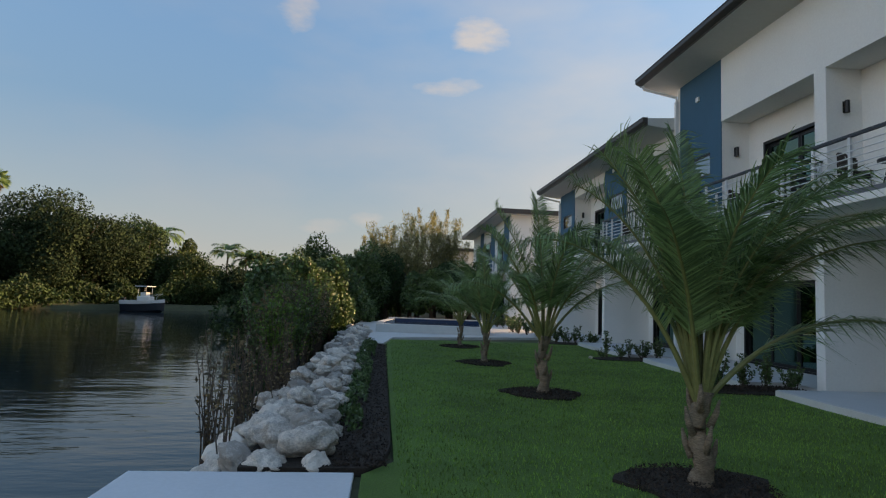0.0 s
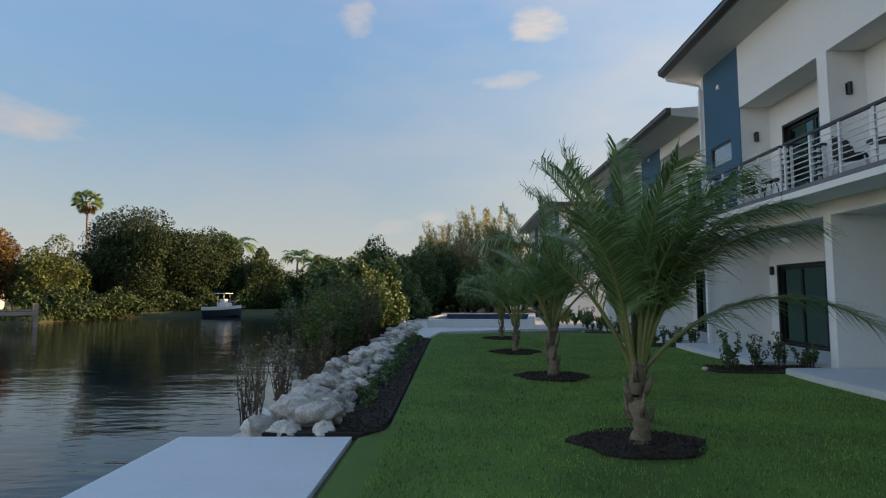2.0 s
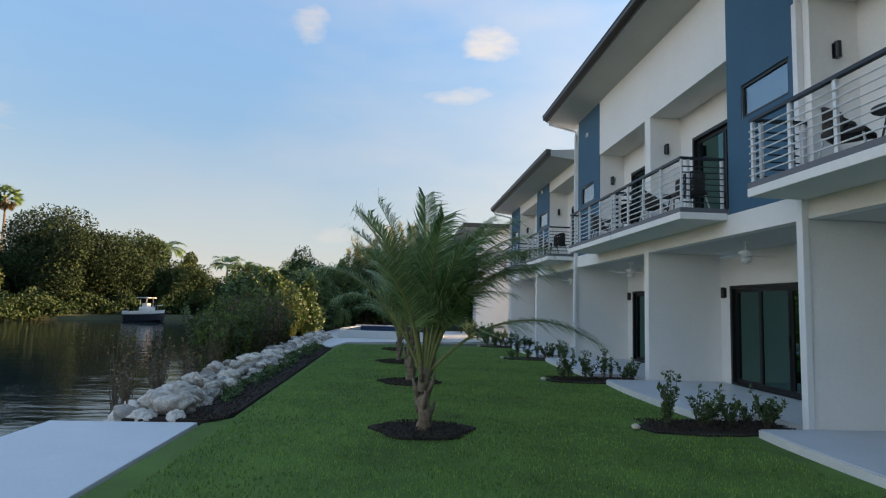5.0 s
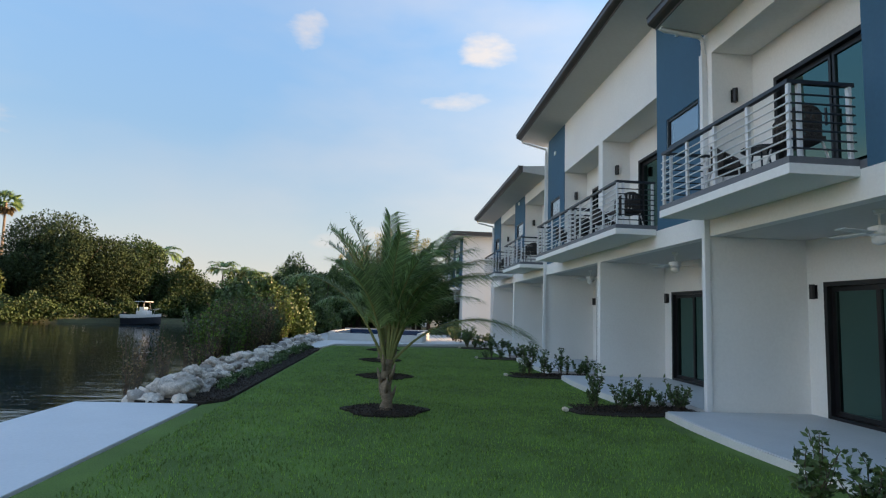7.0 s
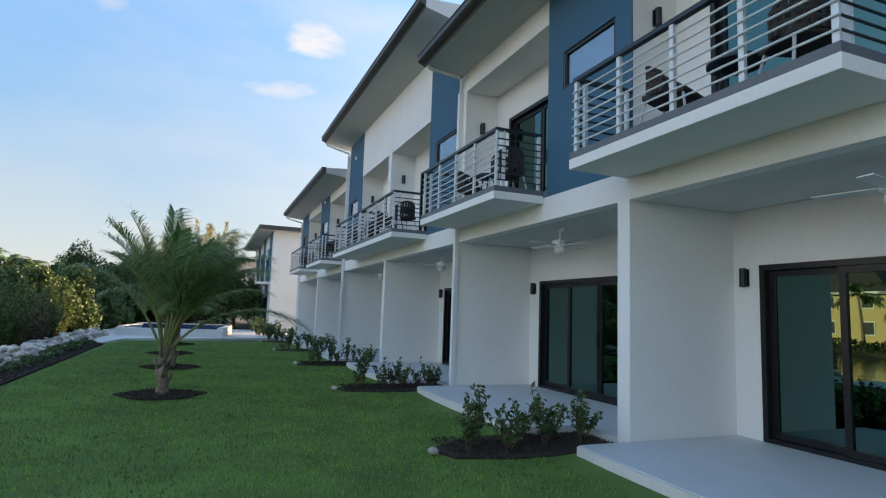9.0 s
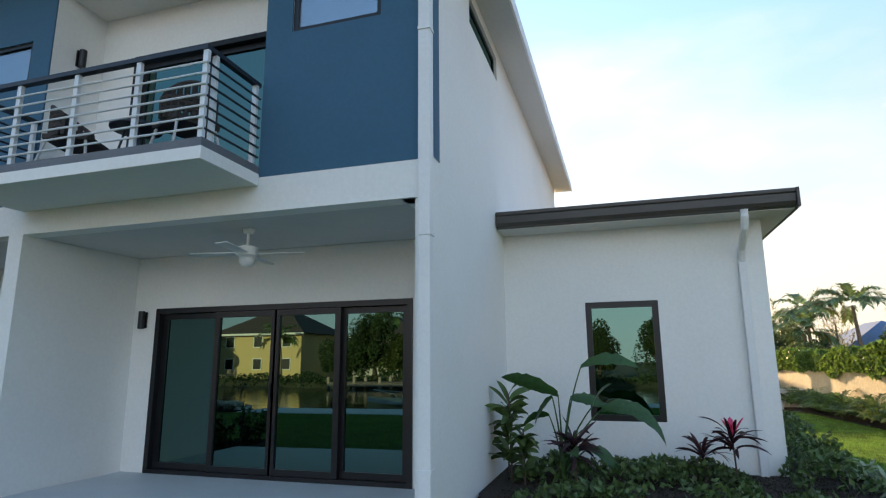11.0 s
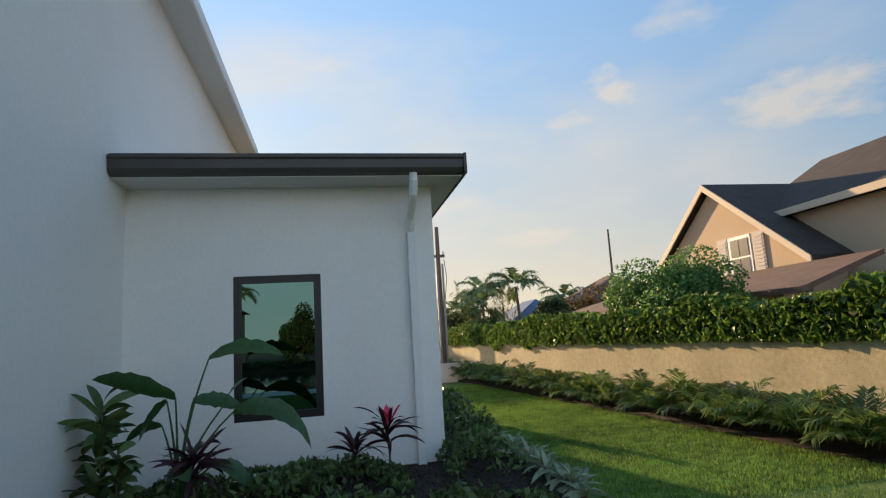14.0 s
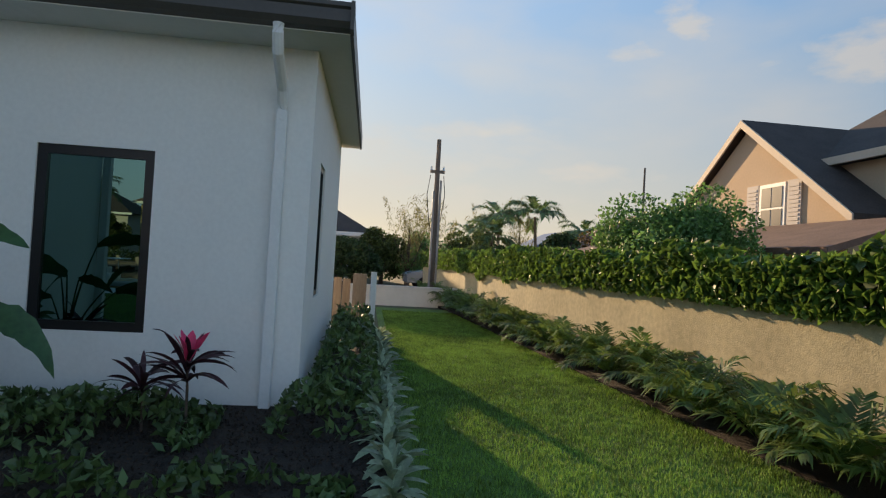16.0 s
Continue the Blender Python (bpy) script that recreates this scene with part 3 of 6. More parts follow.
for b, (ys, yn, soffit, eave, over, panels, windows, balconies) in enumerate(BLOCKS):
    rows_white = []
    # storey band over the patios
    rows_white.append((FRONT, FRONT + 0.2, ys + (0.002 if b else -0.004), yn, CEIL, FLOOR2))
    for kind, a, c in panels:
        if kind == "white":
            rows_white.append((FRONT, REC_BACK, a, c, FLOOR2, soffit))
        elif kind == "recess":
            rows_white.append((FRONT, FRONT + 0.2, a, c, REC_TOP, soffit))
            rows_white.append((FRONT + 0.2, REC_BACK, a, c, REC_TOP, REC_TOP + 0.15))
            door = (a + 0.35, c - 0.55, FLOOR2 + 0.1, 5.47)
            wall_with_hole(rows_white, REC_BACK, REC_BACK + 0.2, a - 0.2, c + 0.2, FLOOR2, soffit, door)
            if all(k == "blue" or q != a for k, p, q in panels) and a != ys:
                rows_white.append((FRONT + 0.2, REC_BACK, a - 0.15, a, FLOOR2, soffit))
            if all(k == "blue" or p != c for k, p, q in panels):
                rows_white.append((FRONT + 0.2, REC_BACK, c, c + 0.15, FLOOR2, soffit))
            sliding_door(REC_BACK + 0.05, *door, 2)
            wall_light(pose(8.80, c, 5.35, 0, 0, 90))
        else:
            hole = [w for w in windows if a - 0.1 < w[0] and w[1] < c + 0.1][0]
            rows_blue = []
            wall_with_hole(rows_blue, FRONT - 0.003, FRONT + 0.015, a, c, FLOOR2, soffit, (*hole, WIN_Z0, WIN_Z1))
            wall_with_hole(rows_white, FRONT + 0.016, FRONT + 0.2, a, c, FLOOR2 + 0.001, soffit, (*hole, WIN_Z0, WIN_Z1))
            window_count += 1
            structure("wall_blue_%d" % window_count, boxes(*rows_blue), M_BLUE, "slate blue stucco wall panel with a small window", "wall")
            root = thing("window_%d" % window_count, "small high window with a black frame and drawn pale blind", "window", None, "upper windows", "structure")
            pane_unit(root, FRONT + 0.05, hole[0], hole[1], WIN_Z0, WIN_Z1, M_CLEAR, 0.05)
            part("blind", boxes((FRONT + 0.15, FRONT + 0.16, hole[0], hole[1], WIN_Z0, WIN_Z1)), M_CURTAIN, root, "pale lavender roller blind")
    structure("wall_upper_%d" % (b + 1), boxes(*rows_white), M_WHITE, "white stucco upper front wall with recessed balconies", "wall")
    # roof: soffit, fascia with gutter, low roof
    y_s, y_n = ys - (0.45 if b == 0 else 0.0), yn + over
    x_e = 7.55
    rear = DEEP + 0.45
    bm = bmesh.new()
    prof = [(x_e, eave), (FRONT, soffit), (rear, soffit), (rear, soffit + 0.2), (14, soffit + 0.75), (x_e, eave + 0.2)]
    v0 = [bm.verts.new((x, y_s, z)) for x, z in prof]
    v1 = [bm.verts.new((x, y_n, z)) for x, z in prof]
    if b == 0:
        for v in v0 + v1:
            if v.co.x == 14:
                v.co.z = soffit + 0.22
    bm.faces.new(v0)
    bm.faces.new(v1[::-1])
    for i in range(len(prof)):
        j = (i + 1) % len(prof)
        bm.faces.new((v0[i], v1[i], v1[j], v0[j]))
    structure("ceiling_eaves_%d" % (b + 1), bm, M_SOFFIT, "pale grey boxed soffit and low roof", "roof")
    roof_root = thing("roof_trim_%d" % (b + 1), "dark brown gutter and roof edge", "roof trim", None, "", "structure")
    bm = boxes((x_e - 0.02, x_e, y_s, y_n, eave - 0.005, eave + 0.24))
    part("fascia", bm, M_ROOF, roof_root)
    bm = bmesh.new()
    gut = [(0.0, 0.03), (-0.10, 0.07), (-0.13, 0.10), (-0.13, 0.19), (-0.145, 0.2), (-0.145, 0.215), (-0.02, 0.215), (0, 0.2)]
    g0 = [bm.verts.new((x_e - 0.02 + x, y_s - 0.02, eave + z)) for x, z in gut]
    g1 = [bm.verts.new((x_e - 0.02 + x, y_n + 0.02, eave + z)) for x, z in gut]
    bm.faces.new(g0)
    bm.faces.new(g1[::-1])
    for i in range(len(gut)):
        j = (i + 1) % len(gut)
        bm.faces.new((g0[i], g1[i], g1[j], g0[j]))
    part("gutter", bm, M_ROOF, roof_root)
    if b == 0:
        part("rake_board", boxes((x_e, rear, y_s - 0.03, y_s, soffit - 0.02, soffit + 0.2)), M_PIPE, roof_root, "pale rake board on the gable side")
    # downpipe with an elbow under the eave
    pipe = thing("downpipe", "white square downpipe with an elbow under the eave", "downpipe", None, "downpipes")
    yp = yn - 0.07 if b != 1 else yn - 0.05
    bm = bmesh.new()
    if b == 0:
        tube(bm, [(x_e + 0.02, y_n - 0.12, eave - 0.02), (x_e + 0.1, y_n - 0.1, eave - 0.05), (FRONT - 0.12, yp, soffit - 0.04), (FRONT - 0.055, yp, soffit - 0.1), (FRONT - 0.055, yp, soffit - 0.4)], 0.04, 8)
    else:
        tube(bm, [(x_e + 0.02, y_n - 0.12, eave + 0.0), (x_e + 0.05, y_n - 0.13, eave - 0.1), (FRONT - 0.07, yp, soffit - 0.25), (FRONT - 0.055, yp, soffit - 0.4)], 0.04, 8)
    part("elbow", bm, M_PIPE, pipe)
    part("pipe", boxes((FRONT - 0.1, FRONT - 0.004, yp - 0.05, yp + 0.05, PATIO, soffit - 0.38), bevel=0.01), M_PIPE, pipe)

pipe = thing("downpipe", "white square downpipe on the end corner of the row", "downpipe", None, "downpipes")
part("pipe", boxes((FRONT - 0.06, FRONT + 0.045, -5.275, -5.16, PATIO - 0.1, 6.5), bevel=0.01), M_PIPE, pipe)
for z in (0.6, 2.6, 4.6, 6.2):
    part("bracket", boxes((FRONT - 0.068, FRONT + 0.052, -5.283, -5.159, z, z + 0.03)), M_PIPE, pipe)
# fins between the patios, patio back wall, doors
for i, y in enumerate(FINS):
    half = 0.11
    if i == 0:
        continue
    structure("wall_fin_%d" % (i + 1), boxes((FRONT, BACK, y - half + (-0.0), y + half, 0.0, CEIL)), M_WHITE, "white stucco fin wall between two patios", "wall")
for i, (y0, y1) in enumerate(zip(FINS, FINS[1:])):
    rows = []
    hole = (y0 + 0.63 if i == 0 else y0 + 0.75, y1 - 0.5, PATIO, 2.25)
    wall_with_hole(rows, BACK, BACK + 0.2, y0, y1, 0.0, CEIL, hole)
    sliding_door(BACK + 0.04, *hole, 4)
    wall_light(pose(BACK, y1 - 0.3, 2.1))
    structure("wall_patio_back_%d" % (i + 1), boxes(*rows), M_WHITE, "white stucco wall behind the patios", "wall")
structure("ceiling_patio", boxes((FRONT + 0.2, BACK + 0.2, -5.104, 26.4, CEIL + 0.004, CEIL + 0.12)), M_SOFFIT, "pale grey patio ceiling", "ceiling")
structure("wall_gable", boxes((FRONT + 0.03, BACK + 0.1, -5.15, -5.105, 0, CEIL), (FRONT + 0.03, BACK + 0.1, -5.15, -4.97, CEIL, 6.5), (BACK + 0.1, 10.42, -5.15, -4.97, 0, 6.5), (12.15, DEEP, -5.15, -4.97, 0, 6.5), (10.42, 12.15, -5.15, -4.97, 0, 5.93), (10.42, 12.15, -5.15, -4.97, 6.33, 6.5)), M_WHITE, "tall white stucco gable wall", "wall")
structure("wall_gable_strip", boxes((8.86, 9.05, -5.156, -5.152, 3.5, 6.49)), M_BLUE, "narrow slate blue strip on the gable wall", "wall")
root = thing("window_slot", "narrow high window in the gable wall", "window", None, "", "structure")
bm = boxes((10.42, 12.15, -5.11, -5.06, 5.93, 5.98), (10.42, 12.15, -5.11, -5.06, 6.28, 6.33), (10.42, 10.47, -5.11, -5.06, 5.98, 6.28), (12.1, 12.15, -5.11, -5.06, 5.98, 6.28))
part("sash", bm, M_FRAME, root)
part("pane", boxes((10.47, 12.1, -5.09, -5.08, 5.98, 6.28)), M_GLASS, root)
# plain walls that close the rooms
structure("wall_rear", boxes((DEEP - 0.2, DEEP, -4.97, 26.4, 0, 7.68)), M_WHITE, "plain white rear wall", "wall")
structure("wall_north", boxes((BACK + 0.2, DEEP - 0.2, 26.3, 26.5, 0, 6.5)), M_WHITE, "plain white end wall", "wall")
structure("wall_step", boxes((REC_BACK + 0.2, DEEP - 0.2, 4.92, 5.05, 6.0, 7.68), (REC_BACK + 0.2, DEEP - 0.2, 15.2, 15.38, 6.0, 7.68)), M_WHITE, "white walls where the roof steps", "wall")
# inner walls added behind the panes, in the darkened grey
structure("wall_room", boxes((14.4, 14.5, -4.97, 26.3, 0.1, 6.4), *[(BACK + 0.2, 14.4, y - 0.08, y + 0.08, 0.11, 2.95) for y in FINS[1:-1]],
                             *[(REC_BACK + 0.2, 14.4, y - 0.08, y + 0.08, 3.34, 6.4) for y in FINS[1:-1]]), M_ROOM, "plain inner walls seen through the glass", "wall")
structure("floor", boxes((BACK, DEEP - 0.2, -4.97, 26.3, 0.0, 0.105)), M_PATIO, "pale tiled ground floor", "floor")
structure("floor_upper", boxes((FRONT + 0.2, DEEP - 0.2, -4.97, 26.3, 3.1, 3.32)), M_PATIO, "upper floor slab", "floor")

# patios with a bowed front edge
for i, (y0, y1) in enumerate(zip(FINS, FINS[1:])):
    a, c = y0 + 0.9, y1 - 0.13
    if i == 0:
        a = y0 - 0.4
    front = (7.66, 7.62, 7.42)[min(i, 2)]
    out = [(BACK, y0 + 0.12), (BACK, c), (front + 0.02, c)]
    for k in range(1, 9):
        t = k / 8
        out.append((front - 0.10 * math.sin(t * math.pi), c + (a - c) * t))
    out += [(FRONT + 0.0, a), (FRONT + 0.0, y0 + 0.12)] if i else [(FRONT - 0.03, a), (FRONT - 0.03, y0 + 0.12)]
    bm = bmesh.new()
    prism(bm, out, -0.05, PATIO - 0.012)
    structure("patio_%d" % (i + 1), bm, M_EDGE, "white edged concrete patio slab with a bowed front", "patio")
    bm = bmesh.new()
    prism(bm, [(x + 0.03 if x < 8 else x, y - 0.0) for x, y in out], PATIO - 0.011, PATIO)
    structure("patio_floor_%d" % (i + 1), bm, M_PATIO, "pale blue grey patio floor", "floor")

# low side wing
WX, WS, WE = 12.33, -8.73, 16.9
wing_rows = []
wall_with_hole(wing_rows, WX, WX + 0.2, WS, -5.145, 0, 3.5, (-7.33, -6.33, 0.68, 2.34))
side = [(WX + 0.2, 13.3, WS, WS + 0.2, 0, 3.5), (13.9, WE, WS, WS + 0.2, 0, 3.5), (13.3, 13.9, WS, WS + 0.2, 0, 1.0), (13.3, 13.9, WS, WS + 0.2, 2.5, 3.5),
        (WE - 0.2, WE, WS + 0.2, -5.16, 0, 3.5)]
structure("wall_wing", boxes(*wing_rows, *side), M_WHITE, "white stucco walls of the low side wing", "wall")
root = thing("window_wing", "black framed fixed window reflecting the canal", "window", None, "", "structure")
pane_unit(root, WX + 0.05, -7.33, -6.33, 0.68, 2.34, M_GLASS, 0.085)
root = thing("window_side", "black framed window in the side of the wing", "window", None, "", "structure")
part("sash", boxes((13.3, 13.36, WS + 0.02, WS + 0.08, 1, 2.5), (13.84, 13.9, WS + 0.02, WS + 0.08, 1, 2.5), (13.36, 13.84, WS + 0.02, WS + 0.08, 1, 1.06), (13.36, 13.84, WS + 0.02, WS + 0.08, 2.44, 2.5)), M_FRAME, root)
part("pane", boxes((13.36, 13.84, WS + 0.045, WS + 0.055, 1.06, 2.44)), M_GLASS, root)
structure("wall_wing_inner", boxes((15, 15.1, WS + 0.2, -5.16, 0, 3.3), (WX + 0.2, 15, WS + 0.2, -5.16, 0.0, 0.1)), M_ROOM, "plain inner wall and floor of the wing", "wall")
structure("ceiling_wing", boxes((11.84, WE + 0.3, WS - 0.31, -5.155, 3.40, 3.5), (11.84, WE + 0.3, WS - 0.31, -5.155, 3.5, 3.6)), M_SOFFIT, "pale soffit and flat roof of the wing", "roof")
wing_roof = thing("roof_wing", "dark brown gutter and flashing of the low flat roof", "roof trim", None, "", "structure")
bm = bmesh.new()
gut = [(0.0, 0.0), (-0.07, 0.02), (-0.10, 0.07), (-0.10, 0.17), (-0.12, 0.19), (-0.12, 0.22), (0.0, 0.22)]
for y0, y1 in ((WS - 0.31, -5.16),):
    g0 = [bm.verts.new((11.84 + x, y0, 3.41 + z)) for x, z in gut]
    g1 = [bm.verts.new((11.84 + x, y1, 3.41 + z)) for x, z in gut]
    bm.faces.new(g0)
    bm.faces.new(g1[::-1])
    for i in range(len(gut)):
        j = (i + 1) % len(gut)
        bm.faces.new((g0[i], g1[i], g1[j], g0[j]))
part("gutter", bm, M_ROOF, wing_roof)
part("side_fascia", boxes((11.84, WE + 0.32, WS - 0.34, WS - 0.31, 3.39, 3.63)), M_ROOF, wing_roof)
part("end_cap", boxes((11.70, 11.84, WS - 0.345, WS - 0.312, 3.40, 3.645)), M_ROOF, wing_roof)
part("roof_edge", boxes((11.76, 12.0, WS - 0.34, -5.16, 3.632, 3.655)), M_ROOF, wing_roof)
pipe = thing("downpipe", "white downpipe on the corner of the low wing", "downpipe", None, "downpipes")
bm = bmesh.new()
tube(bm, [(11.79, -8.44, 3.42), (11.79, -8.44, 3.34), (11.86, -8.44, 3.2), (12.2, -8.44, 2.98), (12.275, -8.44, 2.86), (12.275, -8.44, 2.7)], 0.05, 10)
part("elbow", bm, M_PIPE, pipe)
part("pipe", boxes((12.235, 12.326, -8.49, -8.39, 0.0, 2.8), bevel=0.012), M_PIPE, pipe)

# ---- balconies ----
def balcony(y0, y1):
    slab = structure("balcony_slab", boxes((7.58, FRONT - 0.004, y0, y1, 3.24, 3.36), bevel=0.006), M_WHITE, "white cantilevered balcony slab", "balcony")
    part("tile_edge", boxes((7.585, FRONT - 0.006, y0 + 0.005, y1 - 0.005, 3.362, 3.44)), M_SLABTOP, slab, "grey tiled balcony floor")
    rail = thing("balcony_railing", "steel balcony railing with horizontal bars and dark top rail", "railing", pose(0, 0, 0), "balcony railings")
    z0, z1 = 3.44, 4.30
    x = 7.64
    a, c = y0 + 0.06, y1 - 0.06
    for k in range(5):
        y = a + (c - a) * k / 4
        part("post", boxes((x - 0.02, x + 0.02, y - 0.027, y + 0.027, z0, z1), bevel=0.004), M_RAIL, rail)
    for y in (a, c):
        part("post", boxes((FRONT - 0.08, FRONT - 0.04, y - 0.027, y + 0.027, z0, z1), bevel=0.004), M_RAIL, rail)
        part("post", boxes((x + 0.10, x + 0.14, y - 0.027, y + 0.027, z0, z1), bevel=0.004), M_RAIL, rail)
    for k in range(7):
        z = z0 + 0.1 + k * 0.105
        bm = bmesh.new()
        tube(bm, [(x - 0.03, a - 0.04, z), (x - 0.03, c + 0.04, z)], 0.0105, 6)
        part("bar", bm, M_RAIL, rail)
        # side bars take the dark rail material, so their shade is in the colour
        for y, s in ((a, -1), (c, 1)):
            bm = bmesh.new()
            tube(bm, [(x, y + 0.03 * s, z), (FRONT - 0.01, y + 0.03 * s, z)], 0.0115, 6)
            part("bar", bm, M_RAILTOP, rail)
    part("top_rail", boxes((x - 0.035, x + 0.035, a - 0.03, c + 0.03, z1, z1 + 0.045), (x + 0.035, FRONT - 0.005, a - 0.03, a + 0.03, z1, z1 + 0.045),
                           (x + 0.035, FRONT - 0.005, c - 0.03, c + 0.03, z1, z1 + 0.045)), M_RAILTOP, rail, "dark anodised top rail")


for blk in BLOCKS:
    for y0, y1 in blk[7]:
        balcony(y0, y1)
structure("floor_recess", boxes(*[(FRONT + 0.2, REC_BACK + 0.2, a, c, 3.321, 3.43) for blk in BLOCKS for k, a, c in blk[5] if k == "recess"],
                                *[(FRONT, FRONT + 0.2, a, c, 3.331, 3.43) for blk in BLOCKS for k, a, c in blk[5] if k == "recess"]), M_SLABTOP, "grey tiled balcony floor in the recess", "floor")


# ---- lawn palms ----
def frond_mesh(length, rise, droop, rng, pairs=90, leaflet=0.52, broad=0.022, wind=(0.0, 0.0)):
    """A feather leaf that starts at the origin and arches towards +x: leaflets and stalk as arrays."""
    n = 14
    t = np.linspace(0, 1, n)
    ang = radians(rise) - radians(droop) * t ** 1.6
    seg = length / (n - 1)
    px = np.concatenate([[0], np.cumsum(np.cos(ang[:-1]) * seg)])
    pz = np.concatenate([[0], np.cumsum(np.sin(ang[:-1]) * seg)])
    spine = np.stack([px, np.zeros(n), pz], axis=1)
    verts, faces = [], []
    s = np.linspace(0.27, 0.995, pairs)
    for k in range(pairs):
        u = s[k] * (n - 1)
        i = min(int(u), n - 2)
        p = spine[i] + (spine[i + 1] - spine[i]) * (u - i)
        d = spine[i + 1] - spine[i]
        d = d / np.linalg.norm(d)
        up = np.array([-d[2], 0, d[0]])
        size = leaflet * (0.62 + 0.50 * math.sin(math.pi * min(1, 0.12 + 0.83 * s[k])))
        for side in (-1, 1):
            out = np.array([0, side, 0])
            way = out * 0.75 + d * (0.55 + 0.4 * s[k]) + up * (0.12 + rng.uniform(-0.16, 0.16))
            way = way + np.array([wind[0], wind[1], 0.0]) * (0.5 + 0.5 * s[k])
            way = way / np.linalg.norm(way)
            ln = size * rng.uniform(0.8, 1.1)
            wide = broad * rng.uniform(0.8, 1.15)
            mid = p + way * ln * 0.5
            tip = p + way * ln * 0.96 + np.array([0, 0, -0.36 * ln * rng.uniform(0.2, 1.8)]) + np.array([wind[0], wind[1], 0.0]) * ln * 0.25
            mid = mid + np.array([0, 0, -0.04 * ln])
            side_v = np.cross(way, up)
            side_v = side_v / np.linalg.norm(side_v)
            base = len(verts)
            verts += [p - side_v * wide * 0.4, p + side_v * wide * 0.4, mid + side_v * wide * 0.6, mid - side_v * wide * 0.6, tip]
            faces += [(base, base + 1, base + 2), (base, base + 2, base + 3), (base + 3, base + 2, base + 4)]
    return np.array(verts), np.array(faces), spine


def sway(p, amount, heading):
    """Bends places downwind the higher and further out they are."""
    q = p.copy()
    r = np.hypot(p[:, 0], p[:, 1])
    q[:, 0] += amount * r * r * math.cos(heading)
    q[:, 1] += amount * r * r * math.sin(heading)
    return q


def coconut_palm(m, seed, label, fronds, trunk_h=0.75):
    rng = np.random.default_rng(seed)
    root = thing("palm_tree", label, "palm tree", m, "young palms on the lawn")
    bm = bmesh.new()
    pts, rad = [], []
    for k in range(12):
        z = trunk_h * k / 11
        pts.append((0.03 * math.sin(k * 0.7), 0.02 * math.cos(k * 0.9), z - 0.04))
        rad.append(0.092 - 0.028 * k / 11 + (0.012 if k % 2 else -0.006) + (0.02 if k == 0 else 0))
    tube(bm, pts, rad, 14)
    for k in range(9):
        a = k * 2.4
        z = 0.12 + trunk_h * 0.085 * k
        c, s = math.cos(a), math.sin(a)
        tube(bm, [(0.07 * c, 0.07 * s, z), (0.125 * c, 0.125 * s, z + 0.13), (0.15 * c, 0.15 * s, z + 0.24)], [0.035, 0.028, 0.01], 6)
    part("trunk", bm, M_TRUNK, root, "stubby trunk wrapped in old leaf bases", smooth=True)
    for az, rise, droop, length in fronds:
        c, s = math.cos(radians(az)), math.sin(radians(az))
        v, f, spine = frond_mesh(length, rise, droop, rng, 100, 0.50, 0.0125, (0.34 * c, -0.34 * s))
        turn = np.array([[c, -s, 0], [s, c, 0], [0, 0, 1]])
        foot = np.array([0.04 * c, 0.04 * s, trunk_h - 0.12])
        v, spine = sway(v @ turn.T, 0.07, radians(5)) + foot, sway(spine @ turn.T, 0.07, radians(5)) + foot
        leaf = soup("frond", v, f, M_FROND, root)
        bm = bmesh.new()
        tube(bm, spine.tolist(), [0.028 * (1 - 0.88 * k / 13) for k in range(14)], 6)
        part("stalk", bm, M_STALK, leaf)
    return root


FRONDS_A = ((100, 88, 16, 2.45), (172, 84, 32, 2.4), (190, 80, 46, 2.35), (165, 80, 60, 2.3), (80, 84, 46, 2.3), (275, 83, 50, 2.2), (20, 86, 50, 2.35), (345, 84, 56, 2.3),
            (5, 82, 66, 2.3), (35, 80, 70, 2.2), (318, 79, 76, 2.1), (350, 78, 74, 2.25), (15, 72, 72, 2.2), (60, 82, 60, 2.2), (300, 81, 60, 2.15), (330, 74, 82, 2.1),
            (352, 48, 98, 2.2), (180, 66, 86, 2.4), (130, 76, 80, 2.15), (225, 76, 74, 2.1), (210, 81, 50, 2.25))
FRONDS_B = ((100, 87, 18, 2.5), (175, 80, 34, 2.4), (200, 72, 50, 2.25), (145, 68, 62, 2.15), (80, 80, 46, 2.3), (280, 78, 50, 2.15), (20, 82, 50, 2.3), (345, 76, 58, 2.3),
            (310, 66, 68, 2.1), (50, 66, 66, 2.2), (355, 56, 74, 2.2), (182, 54, 86, 2.2), (235, 58, 78, 2.1))
palm_spots = ((3.17, 4.9, 1.0, 0), (3.08, 9.6, 1.0, 1), (2.86, 14.0, 0.82, 1), (2.84, 18.6, 0.78, 1))
